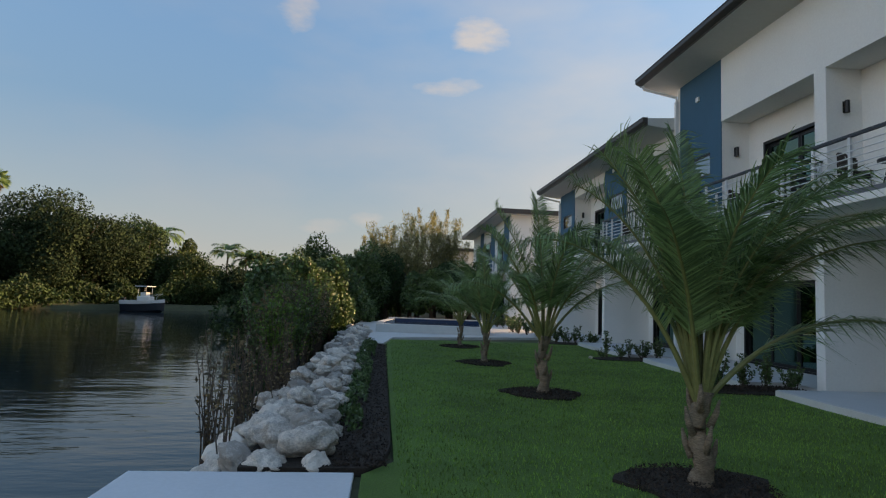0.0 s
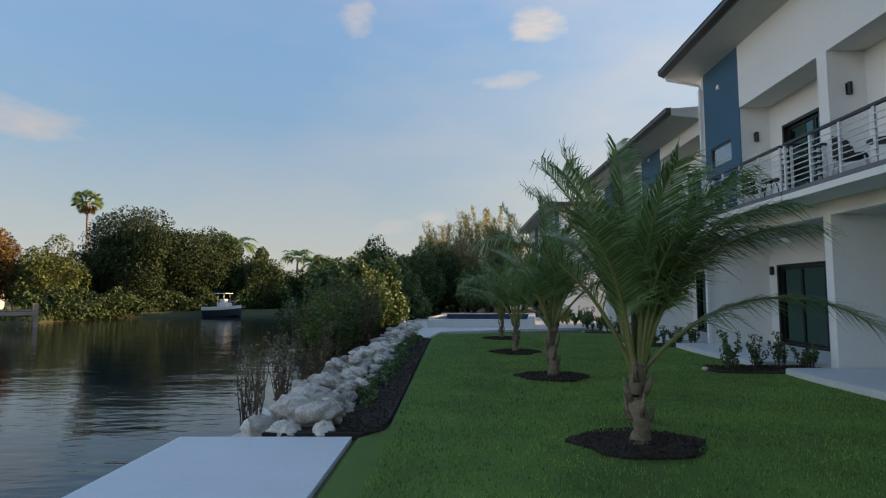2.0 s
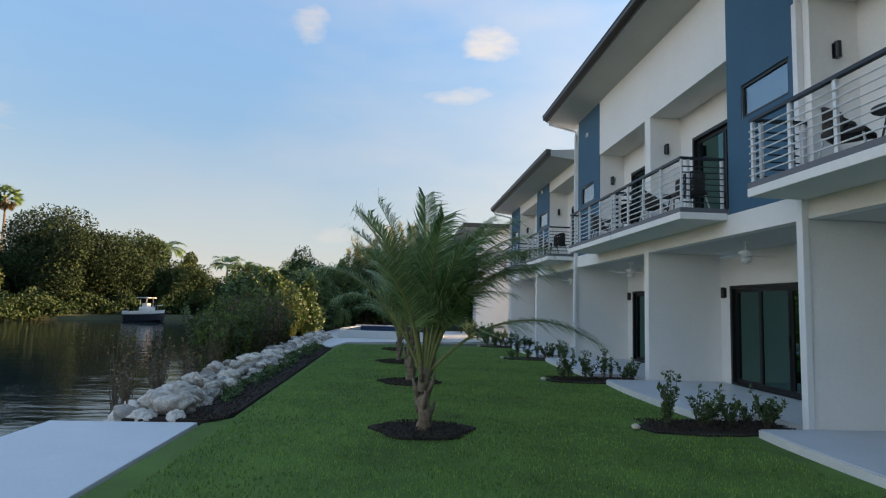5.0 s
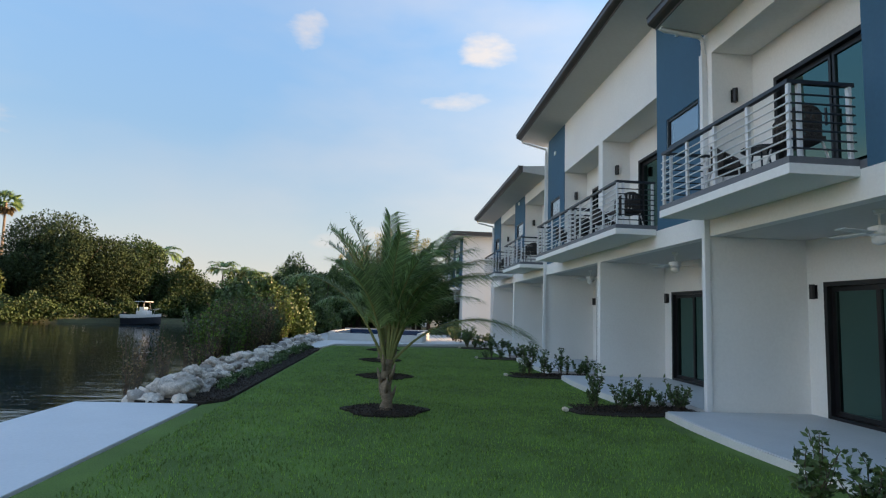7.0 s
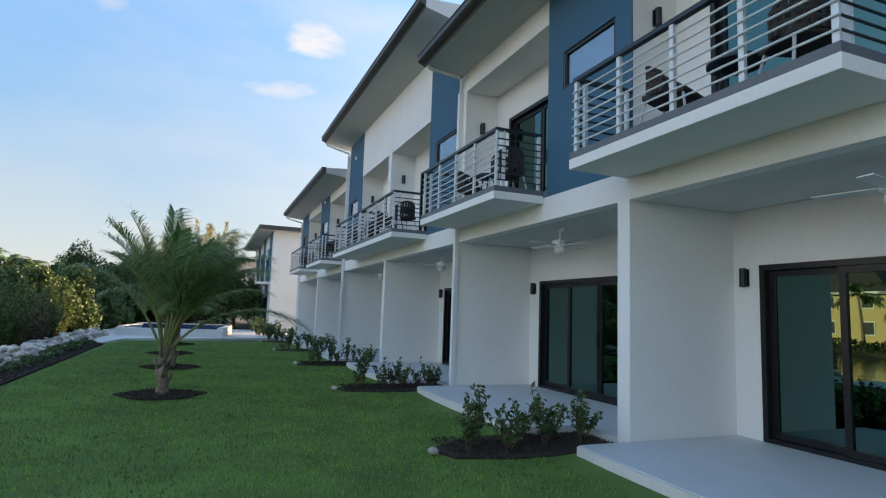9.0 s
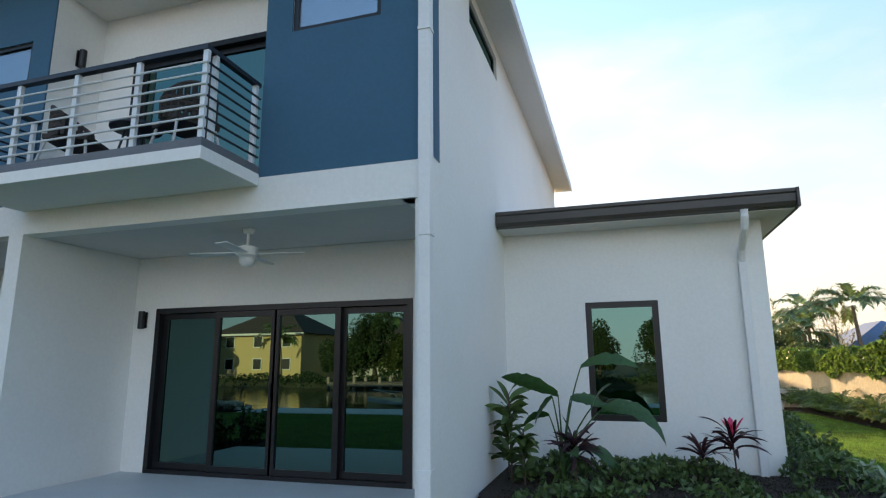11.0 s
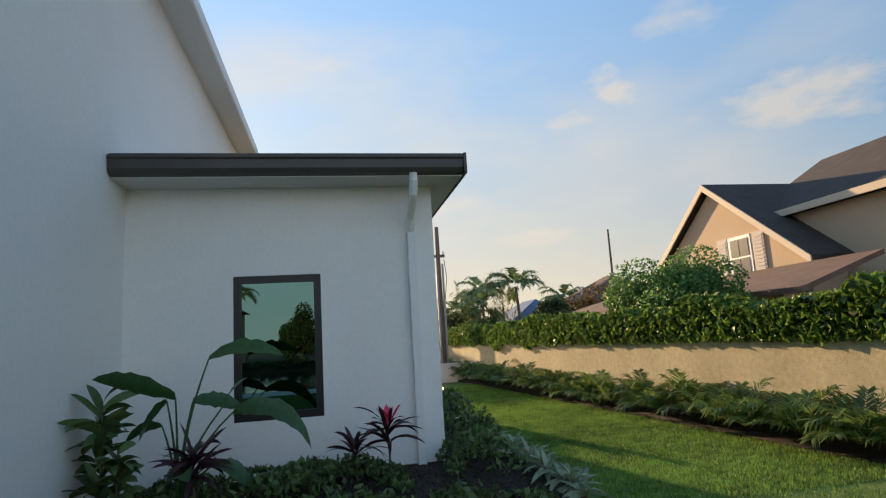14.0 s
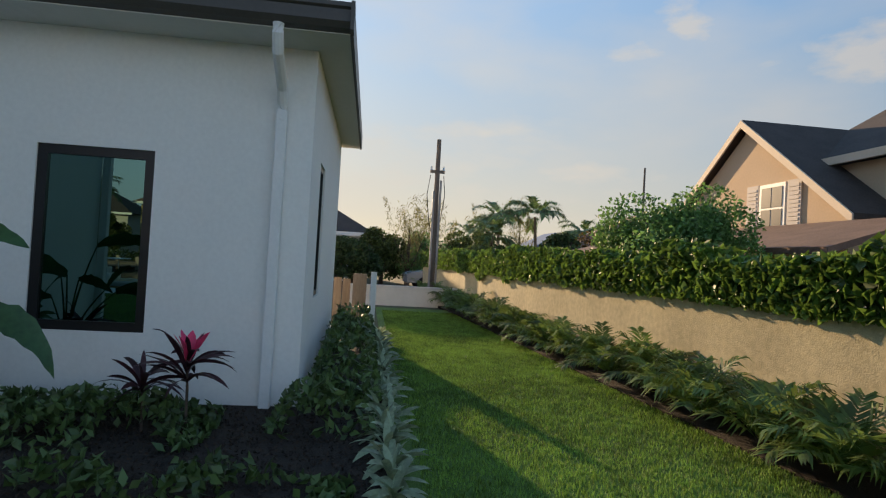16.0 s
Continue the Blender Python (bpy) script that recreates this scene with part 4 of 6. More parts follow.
for k, (x, y, size, kind) in enumerate(palm_spots):
    if k < 2:
        palm = coconut_palm(pose(x, y, 0.05, 0, 0, 0), 11 + k, "young coconut palm with windblown fronds in a mulch ring", FRONDS_B if kind else FRONDS_A, 0.8 if k == 0 else 0.95)
    else:
        copy_thing(palm, pose(x, y, 0.05, 0, 0, 70 * k)).scale = (size, size, size)
    ring = bmesh.new()
    outline = [(x + (0.62 + 0.1 * math.sin(3 * a) + 0.05 * math.sin(7 * a + k)) * math.cos(a), y + (0.58 + 0.08 * math.cos(2 * a + k)) * math.sin(a)) for a in [2 * math.pi * i / 28 for i in range(28)]]
    prism(ring, outline, -0.03, 0.03)
    top = max(ring.faces, key=lambda f: f.calc_center_median().z if len(f.verts) > 4 else -9)
    bmesh.ops.poke(ring, faces=[top], offset=0.04)
    tagged(mesh_object("mulch_ring", ring, M_SOIL), "round patch of dark mulch under a palm", "mulch", "mulch rings")


# ---- shrubs and trees ----
def shrub(m, seed, label, mat, height=0.6, stems=7, leaves=150, spread=0.28, leaf=0.085, group="", stem_r=0.007, name="shrub"):
    rng = np.random.default_rng(seed)
    root = thing(name, label, "shrub", m, group)
    bm = bmesh.new()
    spots, outs = [], []
    for k in range(stems):
        a = rng.uniform(0, 6.28)
        h = height * rng.uniform(0.6, 1.05)
        r = spread * rng.uniform(0.2, 1.0)
        p = [np.array([0.02 * math.cos(a), 0.02 * math.sin(a), 0.0])]
        for j in range(1, 5):
            t = j / 4
            p.append(np.array([r * t * math.cos(a) + rng.normal() * 0.015, r * t * math.sin(a) + rng.normal() * 0.015, h * t]))
        tube(bm, p, [stem_r * (1.2 - 0.8 * j / 4) for j in range(5)], 5)
        for j in range(leaves // stems):
            t = rng.uniform(0.25, 1.0)
            i = min(int(t * 4), 3)
            q = p[i] + (p[i + 1] - p[i]) * (t * 4 - i)
            o = rng.normal(size=3)
            o[2] = abs(o[2]) * 0.5
            o /= np.linalg.norm(o)
            spots.append(q + o * leaf * 0.55)
            outs.append(o * 2.2)
    part("stem", bm, M_BARK, root)
    v, f = leaf_arrays(spots, leaf, leaf * 0.55, rng, 0.2, np.array(outs))
    soup("foliage", v, f, mat, root)
    return root


def tree(m, seed, label, mat, trunk_h, radii, leaves=3000, leaf=0.3, lumps=18, group="", shape="round"):
    rng = np.random.default_rng(seed)
    root = thing("tree", label, "tree", m, group)
    rx, ry, rz = radii
    top = trunk_h + rz
    bm = bmesh.new()
    r0 = 0.05 + 0.028 * top
    tube(bm, [(0, 0, -0.2), (0.05 * top * 0.3, 0, trunk_h * 0.5), (0.0, 0.02 * top, trunk_h), (0, 0, top)], [r0 * 1.3, r0, r0 * 0.8, r0 * 0.3], 10)
    for k in range(7):
        a = k * 0.9 + rng.uniform(0, 0.5)
        z = trunk_h * rng.uniform(0.6, 1.0)
        tube(bm, [(0, 0, z), (rx * 0.35 * math.cos(a), ry * 0.35 * math.sin(a), z + rz * 0.35), (rx * 0.7 * math.cos(a), ry * 0.7 * math.sin(a), z + rz * rng.uniform(0.5, 0.9))], [r0 * 0.5, r0 * 0.3, r0 * 0.1], 6)
    part("trunk", bm, M_BARK, root)
    if shape == "feather":
        n = leaves
        t = rng.uniform(0.12, 1.0, n)
        plume = rng.integers(0, 9, n)
        ang = plume * 0.7 + rng.normal(size=n) * 0.25
        lean = (0.25 + 0.75 * (plume % 3) / 2) * rx
        z = trunk_h * 0.5 + t * (top + rz * 0.6) * (0.75 + 0.28 * ((plume * 7) % 5) / 4)
        wob = 0.32 * rx * (1.05 - t)
        p = np.stack([np.cos(ang) * lean * t + rng.normal(size=n) * wob + 0.25 * t * t * rx, np.sin(ang) * lean * t + rng.normal(size=n) * wob, z], axis=1)
        v, f = leaf_arrays(p, leaf, leaf * 0.10, rng, 1.3)
    else:
        p = np.concatenate([clumps(int(leaves * 3.0), (0, 0, trunk_h + rz * 0.42), radii, rng, lumps), clumps(int(leaves * 1.0), (0, 0, trunk_h + rz * 0.3), (rx * 0.8, ry * 0.8, rz * 0.85), rng, lumps, 0.0)])
        v, f = leaf_arrays(p, leaf * 0.9, leaf * 0.55, rng, 0.2)
    soup("crown", v, f, mat, root)
    return root


def far_palm(m, seed, label, h, size=1.0, group="distant palms"):
    rng = np.random.default_rng(seed)
    root = thing("palm_tree", label, "palm tree", m, group)
    bm = bmesh.new()
    tube(bm, [(0, 0, -0.1), (0.1, 0, h * 0.5), (0.25, 0.05, h)], [0.17, 0.12, 0.09], 8)
    part("trunk", bm, M_TRUNK, root)
    vs, fs, off = [], [], 0
    for k in range(15):
        v, f, _ = frond_mesh(2.3 * size, rng.uniform(5, 70), 85, rng, pairs=26, leaflet=0.75 * size, broad=0.075)
        a = k * 2.4
        c, s = math.cos(a), math.sin(a)
        v = v * np.array([1, 1, 1]) @ np.array([[c, -s, 0], [s, c, 0], [0, 0, 1]]).T + np.array([0.25, 0.05, h - 0.05])
        vs.append(v)
        fs.append(f + off)
        off += len(v)
    soup("crown", np.concatenate(vs), np.concatenate(fs), M_FROND, root)
    return root


def fan_headed_palm(m, seed, label, h, r):
    """Tall slender palm with a round head of stiff fans over a skirt of dry ones."""
    rng = np.random.default_rng(seed)
    root = thing("palm_tree", label, "palm tree", m, "distant palms")
    bm = bmesh.new()
    tube(bm, [(0, 0, -0.1), (0.15, 0, h * 0.5), (0.0, 0.05, h)], [0.24, 0.17, 0.14], 8)
    part("trunk", bm, M_TRUNK, root)
    for name, n, low, high, mat, size in (("crown", 30, -0.25, 1.0, M_FROND, 1.0), ("skirt", 16, -0.95, -0.5, M_BROWNLEAF, 0.8)):
        verts, faces = [], []
        for k in range(n):
            up = low + (high - low) * (k + 0.5) / n
            flat = math.sqrt(max(0.0, 1 - up * up))
            d = Vector((math.cos(k * 2.4) * flat, math.sin(k * 2.4) * flat, up))
            side = d.orthogonal().normalized()
            side.rotate(Matrix.Rotation(rng.uniform(0, 3.1), 3, d))
            hub = d * r * size * 0.5
            for a in range(-5, 6):
                tip = hub + (d * math.cos(a * 0.24) + side * math.sin(a * 0.24)) * r * size * rng.uniform(0.42, 0.55)
                tip.z -= 0.12 * r
                edge = d.cross(side) * 0.05 * r
                i = len(verts)
                verts += [tuple(p + Vector((0, 0.05, h))) for p in (hub, (hub + tip) / 2 + edge, tip, (hub + tip) / 2 - edge + side * 0.05 * r)]
                faces += [(i, i + 1, i + 2), (i, i + 2, i + 3)]
        soup(name, np.array(verts), np.array(faces), mat, root)
    return root


# small shrubs in the beds beside the fins
bed_shrub, bed_shrubs = None, []
rng = np.random.default_rng(5)
for i, y in enumerate(FINS[1:]):
    out = [(8.42, y + 0.13), (8.42, y + 0.9), (7.3, y + 0.98), (6.6, y + 0.8), (6.15, y + 0.45), (6.3, y + 0.05), (6.9, y - 0.12), (7.4, y - 0.115)]
    bm = bmesh.new()
    prism(bm, out, -0.06, 0.022)
    structure("planting_bed_%d" % (i + 1), bm, M_SOIL, "dark mulch planting bed between two patios", "planting bed")
    for k in range(8):
        x = 6.5 + 0.26 * k + rng.uniform(-0.08, 0.08)
        yy = y + 0.25 + (0.28 if k % 2 else 0.0) + rng.uniform(-0.06, 0.06)
        s = (0.7, 1.15, 0.95, 0.8, 1.1, 0.7, 1.0, 0.85)[k] * rng.uniform(0.9, 1.1)
        if i == 0 and k < 4:
            bed_shrub = shrub(pose(x, yy, 0.02), 40 + k, "young dark green shrub in a mulch bed", M_LEAF, (0.6, 0.72, 0.45, 0.55)[k], (7, 6, 9, 7)[k], (250, 220, 300, 260)[k], (0.22, 0.17, 0.30, 0.24)[k], 0.07, "shrubs in the patio beds")
            bed_shrubs.append(bed_shrub)
        else:
            o = copy_thing(bed_shrubs[int(rng.integers(0, 4))], pose(x, yy, 0.02, 0, 0, rng.uniform(0, 360)))
            o.scale = (s, s, s)
    bm = bmesh.new()
    bmesh.ops.create_icosphere(bm, subdivisions=2, radius=0.06)
    for v in bm.verts:
        v.co *= 1 + 0.25 * noise.noise(v.co * 18)
        v.co.z *= 0.7
    ob = tagged(mesh_object("stone", bm, M_ROCK, None, True), "small white stone at the corner of a bed", "stone", "white stones")
    ob.matrix_basis = pose(6.12, y + 0.25, 0.05, 0, 0, 40 * i)

# bird of paradise, cordylines and ground plants before the low wing
bm = bmesh.new()
prism(bm, [(12.33, -5.16), (12.33, -8.72), (17.0, -8.72), (17.0, -9.55), (12.2, -9.62), (10.3, -9.6), (10.0, -8.8), (10.0, -5.3), (10.4, -5.17)], -0.05, 0.05)
structure("planting_bed_wing", bm, M_SOIL, "dark mulch bed in front of the low wing", "planting bed")


def blade_leaf(length, width, rise, droop, fold=0.25, n=9, tear=0.0, rng=None, roll=0.0):
    """A broad leaf along +x: verts and faces."""
    verts, faces = [], []
    a, x, z = radians(rise), 0.0, 0.0
    for k in range(n):
        t = k / (n - 1)
        w = width * (math.sin(math.pi * min(1.0, t * 0.93 + 0.07)) ** 0.7) * 0.5
        if rng is not None and tear:
            w *= 1 - tear * rng.uniform(0, 1)
        cr, sr = math.cos(radians(roll)), math.sin(radians(roll))
        verts += [(x, -w * cr - fold * w * sr, z - w * sr + fold * w * cr), (x, 0, z), (x, w * cr - fold * w * sr, z + w * sr + fold * w * cr)]
        a -= radians(droop) / (n - 1)
        x += math.cos(a) * length / (n - 1)
        z += math.sin(a) * length / (n - 1)
    for k in range(n - 1):
        b = 3 * k
        faces += [(b, b + 1, b + 4, b + 3), (b + 1, b + 2, b + 5, b + 4)]
    return np.array(verts), np.array(faces)


def turned(v, az, at):
    c, s = math.cos(radians(az)), math.sin(radians(az))
    return v @ np.array([[c, -s, 0], [s, c, 0], [0, 0, 1]]).T + np.asarray(at)


def banana_plant(m):
    rng = np.random.default_rng(3)
    root = thing("bird_of_paradise_plant", "tall broad leaved plant with torn paddle leaves", "plant", m)
    # azimuth, lean, stalk height, leaf length, width, rise, droop, roll
    for az, lean, h, ln, wd, rise, droop, roll in ((90, 0.03, 1.05, 0.74, 0.36, 26, 18, 55), (-90, 0.26, 1.38, 0.72, 0.28, 32, 62, 50), (-92, 0.48, 0.88, 0.92, 0.34, 24, 100, 55), (-70, 0.12, 1.0, 0.48, 0.26, 5, 35, 60),
                                                   (100, 0.1, 1.02, 0.42, 0.26, -35, 40, 40), (-80, 0.3, 0.42, 0.5, 0.27, -10, 55, 60), (-95, 0.38, 0.92, 0.36, 0.24, 70, 40, 20), (200, 0.2, 0.35, 0.5, 0.24, 40, 60, 30), (75, 0.16, 0.8, 0.4, 0.2, 10, 60, 50)):
        c, s = math.cos(radians(az)), math.sin(radians(az))
        pts = [(lean * t * t * c, lean * t * t * s, h * t) for t in [k / 7 for k in range(8)]]
        bm = bmesh.new()
        tube(bm, pts, [0.017 - 0.010 * k / 7 for k in range(8)], 7)
        stalk = part("stalk", bm, M_BIGLEAF, root)
        v, f = blade_leaf(ln, wd * 0.74, rise, droop, 0.22, 14, 0.3, rng, roll)
        soup("leaf", turned(v, az, pts[-1]), f, M_BIGLEAF, stalk, True)
    return root


def cordyline(m, seed, pink=False, n=26, mat=None, ln=0.34, h=0.42, label="purple red cordyline with strap leaves", wide=0.055, low=0.55):
    rng = np.random.default_rng(seed)
    root = thing("cordyline", label, "plant", m, "cordylines by the wing")
    bm = bmesh.new()
    tube(bm, [(0, 0, 0), (0.01, 0.01, h * 0.6), (0.0, 0.02, h)], [0.013, 0.011, 0.01], 6)
    part("stem", bm, M_BARK, root)
    vs, fs, off = [], [], 0
    for k in range(n):
        v, f = blade_leaf(ln * rng.uniform(0.7, 1.15), wide, rng.uniform(15, 80), rng.uniform(30, 80), 0.3, 7, 0.0, None, rng.uniform(-60, 60))
        v = turned(v, k * 137.5, (0, 0.015, h * rng.uniform(low, 1.0)))
        vs.append(v)
        fs.append(f + off)
        off += len(v)
    soup("foliage", np.concatenate(vs), np.concatenate(fs), mat or M_REDLEAF, root, True)
    if pink:
        vs, fs, off = [], [], 0
        for k in range(7):
            v, f = blade_leaf(0.27 * rng.uniform(0.8, 1.1), 0.085, rng.uniform(62, 88), 12, 0.3, 6, 0.0, None, rng.uniform(-80, 80))
            v = turned(v, k * 137.5, (0, 0.015, h))
            vs.append(v)
            fs.append(f + off)
            off += len(v)
        soup("bract", np.concatenate(vs), np.concatenate(fs), M_PINK, root, True)
    return root


banana_plant(pose(11.1, -6.05, 0.05))
cordyline(pose(11.05, -6.2, 0.05), 2, False, 40, None, 0.40, 0.52)
cordyline(pose(11.45, -8.0, 0.05), 3, True, 26, None, 0.44, 0.56, wide=0.048, low=0.7)
cordyline(pose(11.5, -7.66, 0.05), 4, False, 18, None, 0.40, 0.42, wide=0.045, low=0.6)
for k, (x, y, s) in enumerate(((11.1, -5.42, 1.0), (11.3, -5.35, 0.8), (10.95, -5.6, 0.62))):
    cordyline(pose(x, y, 0.05, 0, 0, 50 * k), 21 + k, False, 34, M_LEAF, 0.36 * s, 1.05 * s, "dark green plant with long glossy leaves", 0.095, 0.2)


def ground_cover(name, label, mat, boxes_, n, leaf, aspect, seed, up=0.6, lumpy=0.5):
    """Many small leaves over low mounds inside the given (x0, x1, y0, y1, z0, z1)."""
    rng = np.random.default_rng(seed)
    pts = []
    total = sum((b[1] - b[0]) * (b[3] - b[2]) for b in boxes_)
    for x0, x1, y0, y1, z0, z1 in boxes_:
        k = int(n * (x1 - x0) * (y1 - y0) / total)
        x, y = rng.uniform(x0, x1, k), rng.uniform(y0, y1, k)
        fx = np.minimum(1, 4 * np.minimum(x - x0, x1 - x) / (x1 - x0) + 0.3)
        fy = np.minimum(1, 4 * np.minimum(y - y0, y1 - y) / (y1 - y0) + 0.3)
        wav = np.array([noise.noise((a * 2.3, b * 2.3, seed)) for a, b in zip(x, y)])
        top = z0 + (z1 - z0) * np.minimum(fx, fy) * (1 + lumpy * wav)
        z = z0 + (top - z0) * rng.uniform(0.15, 1.0, k) ** 0.45
        pts.append(np.stack([x, y, z], axis=1)[wav > -0.18])
    v, f = leaf_arrays(np.concatenate(pts), leaf, leaf * aspect, rng, up)
    return tagged(soup(name, v, f, mat), label, "plants", "", "stuff")


ground_cover("low_shrubs", "dense low dark green shrubs round the wing's foot", M_LEAF,
             ((11.0, 12.0, -8.2, -5.4, 0.02, 0.30), (12.2, 16.9, -9.5, -8.8, 0.02, 0.62), (11.3, 12.3, -9.45, -8.6, 0.02, 0.42), (10.05, 10.5, -9.3, -5.6, 0.02, 0.24)), 6800, 0.1, 0.5, 8)
ground_cover("bed_plants", "low dark green plants along the shore rocks", M_LEAF, ((-0.12, 0.22, 6.6, 12.0, 0.03, 0.16), (-0.2, 0.2, 12.0, 18.5, 0.03, 0.22)), 3600, 0.075, 0.5, 9, 0.5, 0.9)
for k in range(26):
    x = 10.2 + 0.27 * k + 0.05 * math.sin(k * 5)
    cordyline(pose(x, -9.56 + 0.05 * math.sin(k * 3), 0.03), 60 + k, False, 15, M_PALELEAF, 0.28, 0.08, "low plant with white striped leaves along the lawn edge")

# ---- branch of a small tree beside the path ----
root = thing("sea_grape_tree", "slender small tree with large dark curled leaves", "tree", pose(5.572, -8.046, 0, 0, 0, -98))
bm = bmesh.new()
tube(bm, [(0.95, 0.1, -0.05), (0.86, 0.08, 0.8), (0.52, 0.03, 1.42), (0.08, 0, 1.65), (0.0, 0, 1.77), (-0.05, 0, 1.87), (-0.065, 0, 1.95)], [0.03, 0.02, 0.008, 0.0042, 0.0034, 0.0028, 0.002], 8)
trunk = part("trunk", bm, M_BARK, root)
twigs = []
for pts in (((0.05, 0, 1.69), (-0.04, 0.02, 1.63), (-0.11, 0.02, 1.58)), ((0.0, 0, 1.77), (-0.1, 0.0, 1.84), (-0.2, 0.01, 1.85)), ((0.52, 0.03, 1.42), (0.36, 0.06, 1.72), (0.1, 0.05, 1.93))):
    bm = bmesh.new()
    tube(bm, pts, [0.0042, 0.003, 0.002], 6)
    twigs.append(part("twig", bm, M_BARK, root))
rng = np.random.default_rng(17)
# leaf foot and tip beside and above the fork, in centimetres
LEAVES = ((-7, 16, -19, 23), (-6, 9, -13, 16), (-20, 9, -29, 10), (-17, 7, -28, 4), (-12, 9, -17, -2), (-10, 5, -17, 8), (-13, -2, -23, -2), (-6, -1, -13, -3), (-2, -1, -3, -7), (-9, -4, -13, -9),
          (-2, 0, 6, 4), (2, -2, 7, -3), (1, -2, 4, -6), (1, -10, -8, -13), (-6, -15, -11, -18), (-2, -17, -7, -17), (-12, -17, -17, -23), (6, 17, -2, 15), (7, 15, 3, 13), (-11, 14, -5, 9), (-12, -22, -11, -31), (-7, -21, -2, -31))
leaf_rows = [tuple(0.0094 * c for c in row) for row in LEAVES]
for k in range(20):
    r, u = rng.uniform(0.08, 0.42), rng.uniform(-0.12, 0.2)
    leaf_rows.append((r, u, r + rng.uniform(-0.14, 0.05), u + rng.uniform(-0.08, 0.06)))
for k, (r0, u0, r1, u1) in enumerate(leaf_rows):
    ln = max(0.075, math.hypot(r1 - r0, u1 - u0))
    curl = rng.uniform(20, 75)
    v, f = blade_leaf(ln * 1.25, ln * rng.uniform(0.38, 0.56), math.degrees(math.atan2(u1 - u0, abs(r1 - r0) + 1e-3)) + curl * 0.5, curl, 0.38, 9, 0.4, rng, rng.uniform(35, 85) * (1 if k % 2 else -1))
    v = turned(v, (180 if r1 < r0 else 0) + rng.uniform(-22, 22), (r0, rng.uniform(-0.03, 0.05), 1.77 + u0))
    v = v + np.array([noise.noise_vector(Vector(p) * 26) for p in v]) * 0.016
    soup("leaf", v, f, M_CURLLEAF, twigs[2] if k >= 22 else (twigs[0] if u0 < -0.08 else twigs[1]), True)

# ---- boundary wall, hedge and fan palms on the south side ----
SLOPE = 0.078


def wall_y(x):
    return -13.5 + SLOPE * (x - 11)


bm = bmesh.new()
prism(bm, [(1.0, wall_y(1.0) - 0.2), (33, wall_y(33) - 0.2), (33, wall_y(33)), (1.0, wall_y(1.0))], -0.1, 1.22)
structure("wall_boundary", bm, M_WALLPLASTER, "weathered cream plastered boundary wall", "wall")
bm = bmesh.new()
prism(bm, [(1.0, wall_y(1.0) - 0.23), (33, wall_y(33) - 0.23), (33, wall_y(33) + 0.03), (1.0, wall_y(1.0) + 0.03)], 1.222, 1.27)
structure("wall_coping", bm, M_WALLPLASTER, "plastered coping of the boundary wall", "wall")
bm = bmesh.new()
prism(bm, [(3.0, wall_y(3) + 0.01), (33, wall_y(33) + 0.01), (33, wall_y(33) + 0.8), (22, wall_y(22) + 0.8), (3.0, wall_y(3) + 0.9)], -0.06, 0.03)
structure("planting_bed_wall", bm, M_SOIL, "dark mulch bed at the foot of the boundary wall", "planting bed")
rng = np.random.default_rng(23)
pts = []
n = 42000
x = rng.uniform(3, 33, n)
off = np.clip(rng.normal(size=n) * 0.22, -0.6, 0.24)
wave = np.array([noise.noise((a * 0.9, 0, 3.3)) for a in x])
lump = np.array([noise.noise((a * 2.6, 1.7, 3.3)) for a in x])
z = 1.26 + rng.uniform(0, 1, n) ** 0.7 * (0.50 + 0.22 * wave + 0.16 * lump)
hang = rng.uniform(0, 1, n) < 0.22
lowf = np.array([max(0.0, noise.noise((a * 0.8, 5.0, 0))) for a in x])
z = np.where(hang & (off > 0.1), 1.28 - rng.uniform(0, 1, n) * (0.08 + 0.40 * lowf * np.clip((x - 15) / 4, 0.1, 1)), z)
off = np.where(hang & (off > 0.1), 0.16 + 0.06 * rng.uniform(0, 1, n), off)
y = -13.5 + SLOPE * (x - 11) - 0.12 + off
v, f = leaf_arrays(np.stack([x, y, z], axis=1), 0.15, 0.085, rng, 0.4)
tagged(soup("hedge", v, f, M_HEDGE), "bright green hedge trailing over the boundary wall", "hedge", "", "stuff")


def areca(m, seed, label):
    rng = np.random.default_rng(seed)
    root = thing("fan_palm", label, "palm", m, "low palms along the boundary wall")
    for k in range(12):
        v, f, spine = frond_mesh(0.75 * rng.uniform(0.7, 1.1), rng.uniform(45, 85), rng.uniform(50, 100), rng, pairs=17, leaflet=0.26)
        leaf = soup("frond", turned(v, k * 137.5, (0, 0, 0)), f, M_ARECA, root)
    return root


M_ARECA = material("yellow green palm leaf", (0.145, 0.215, 0.05), 0.5, vary=0.4, scale=1.5, fine=10, per_island=0.6, per_object=0.8, translucent=0.38)
small = [areca(pose(8.9, wall_y(8.9) + 0.5, 0.02), 71, "low arching yellow green palm by the wall"), areca(pose(9.6, wall_y(9.6) + 0.55, 0.02), 72, "low arching yellow green palm by the wall")]
rng = np.random.default_rng(9)
for k in range(46):
    x = 10.1 + 0.41 * k + rng.uniform(-0.12, 0.12)
    s = rng.uniform(0.8, 1.12)
    copy_thing(small[k % 2], pose(x, wall_y(x) + rng.uniform(0.35, 0.8), 0.02, 0, 0, rng.uniform(0, 360))).scale = (s, s, s)


# ---- rocks along the shore ----
rock_meshes = []
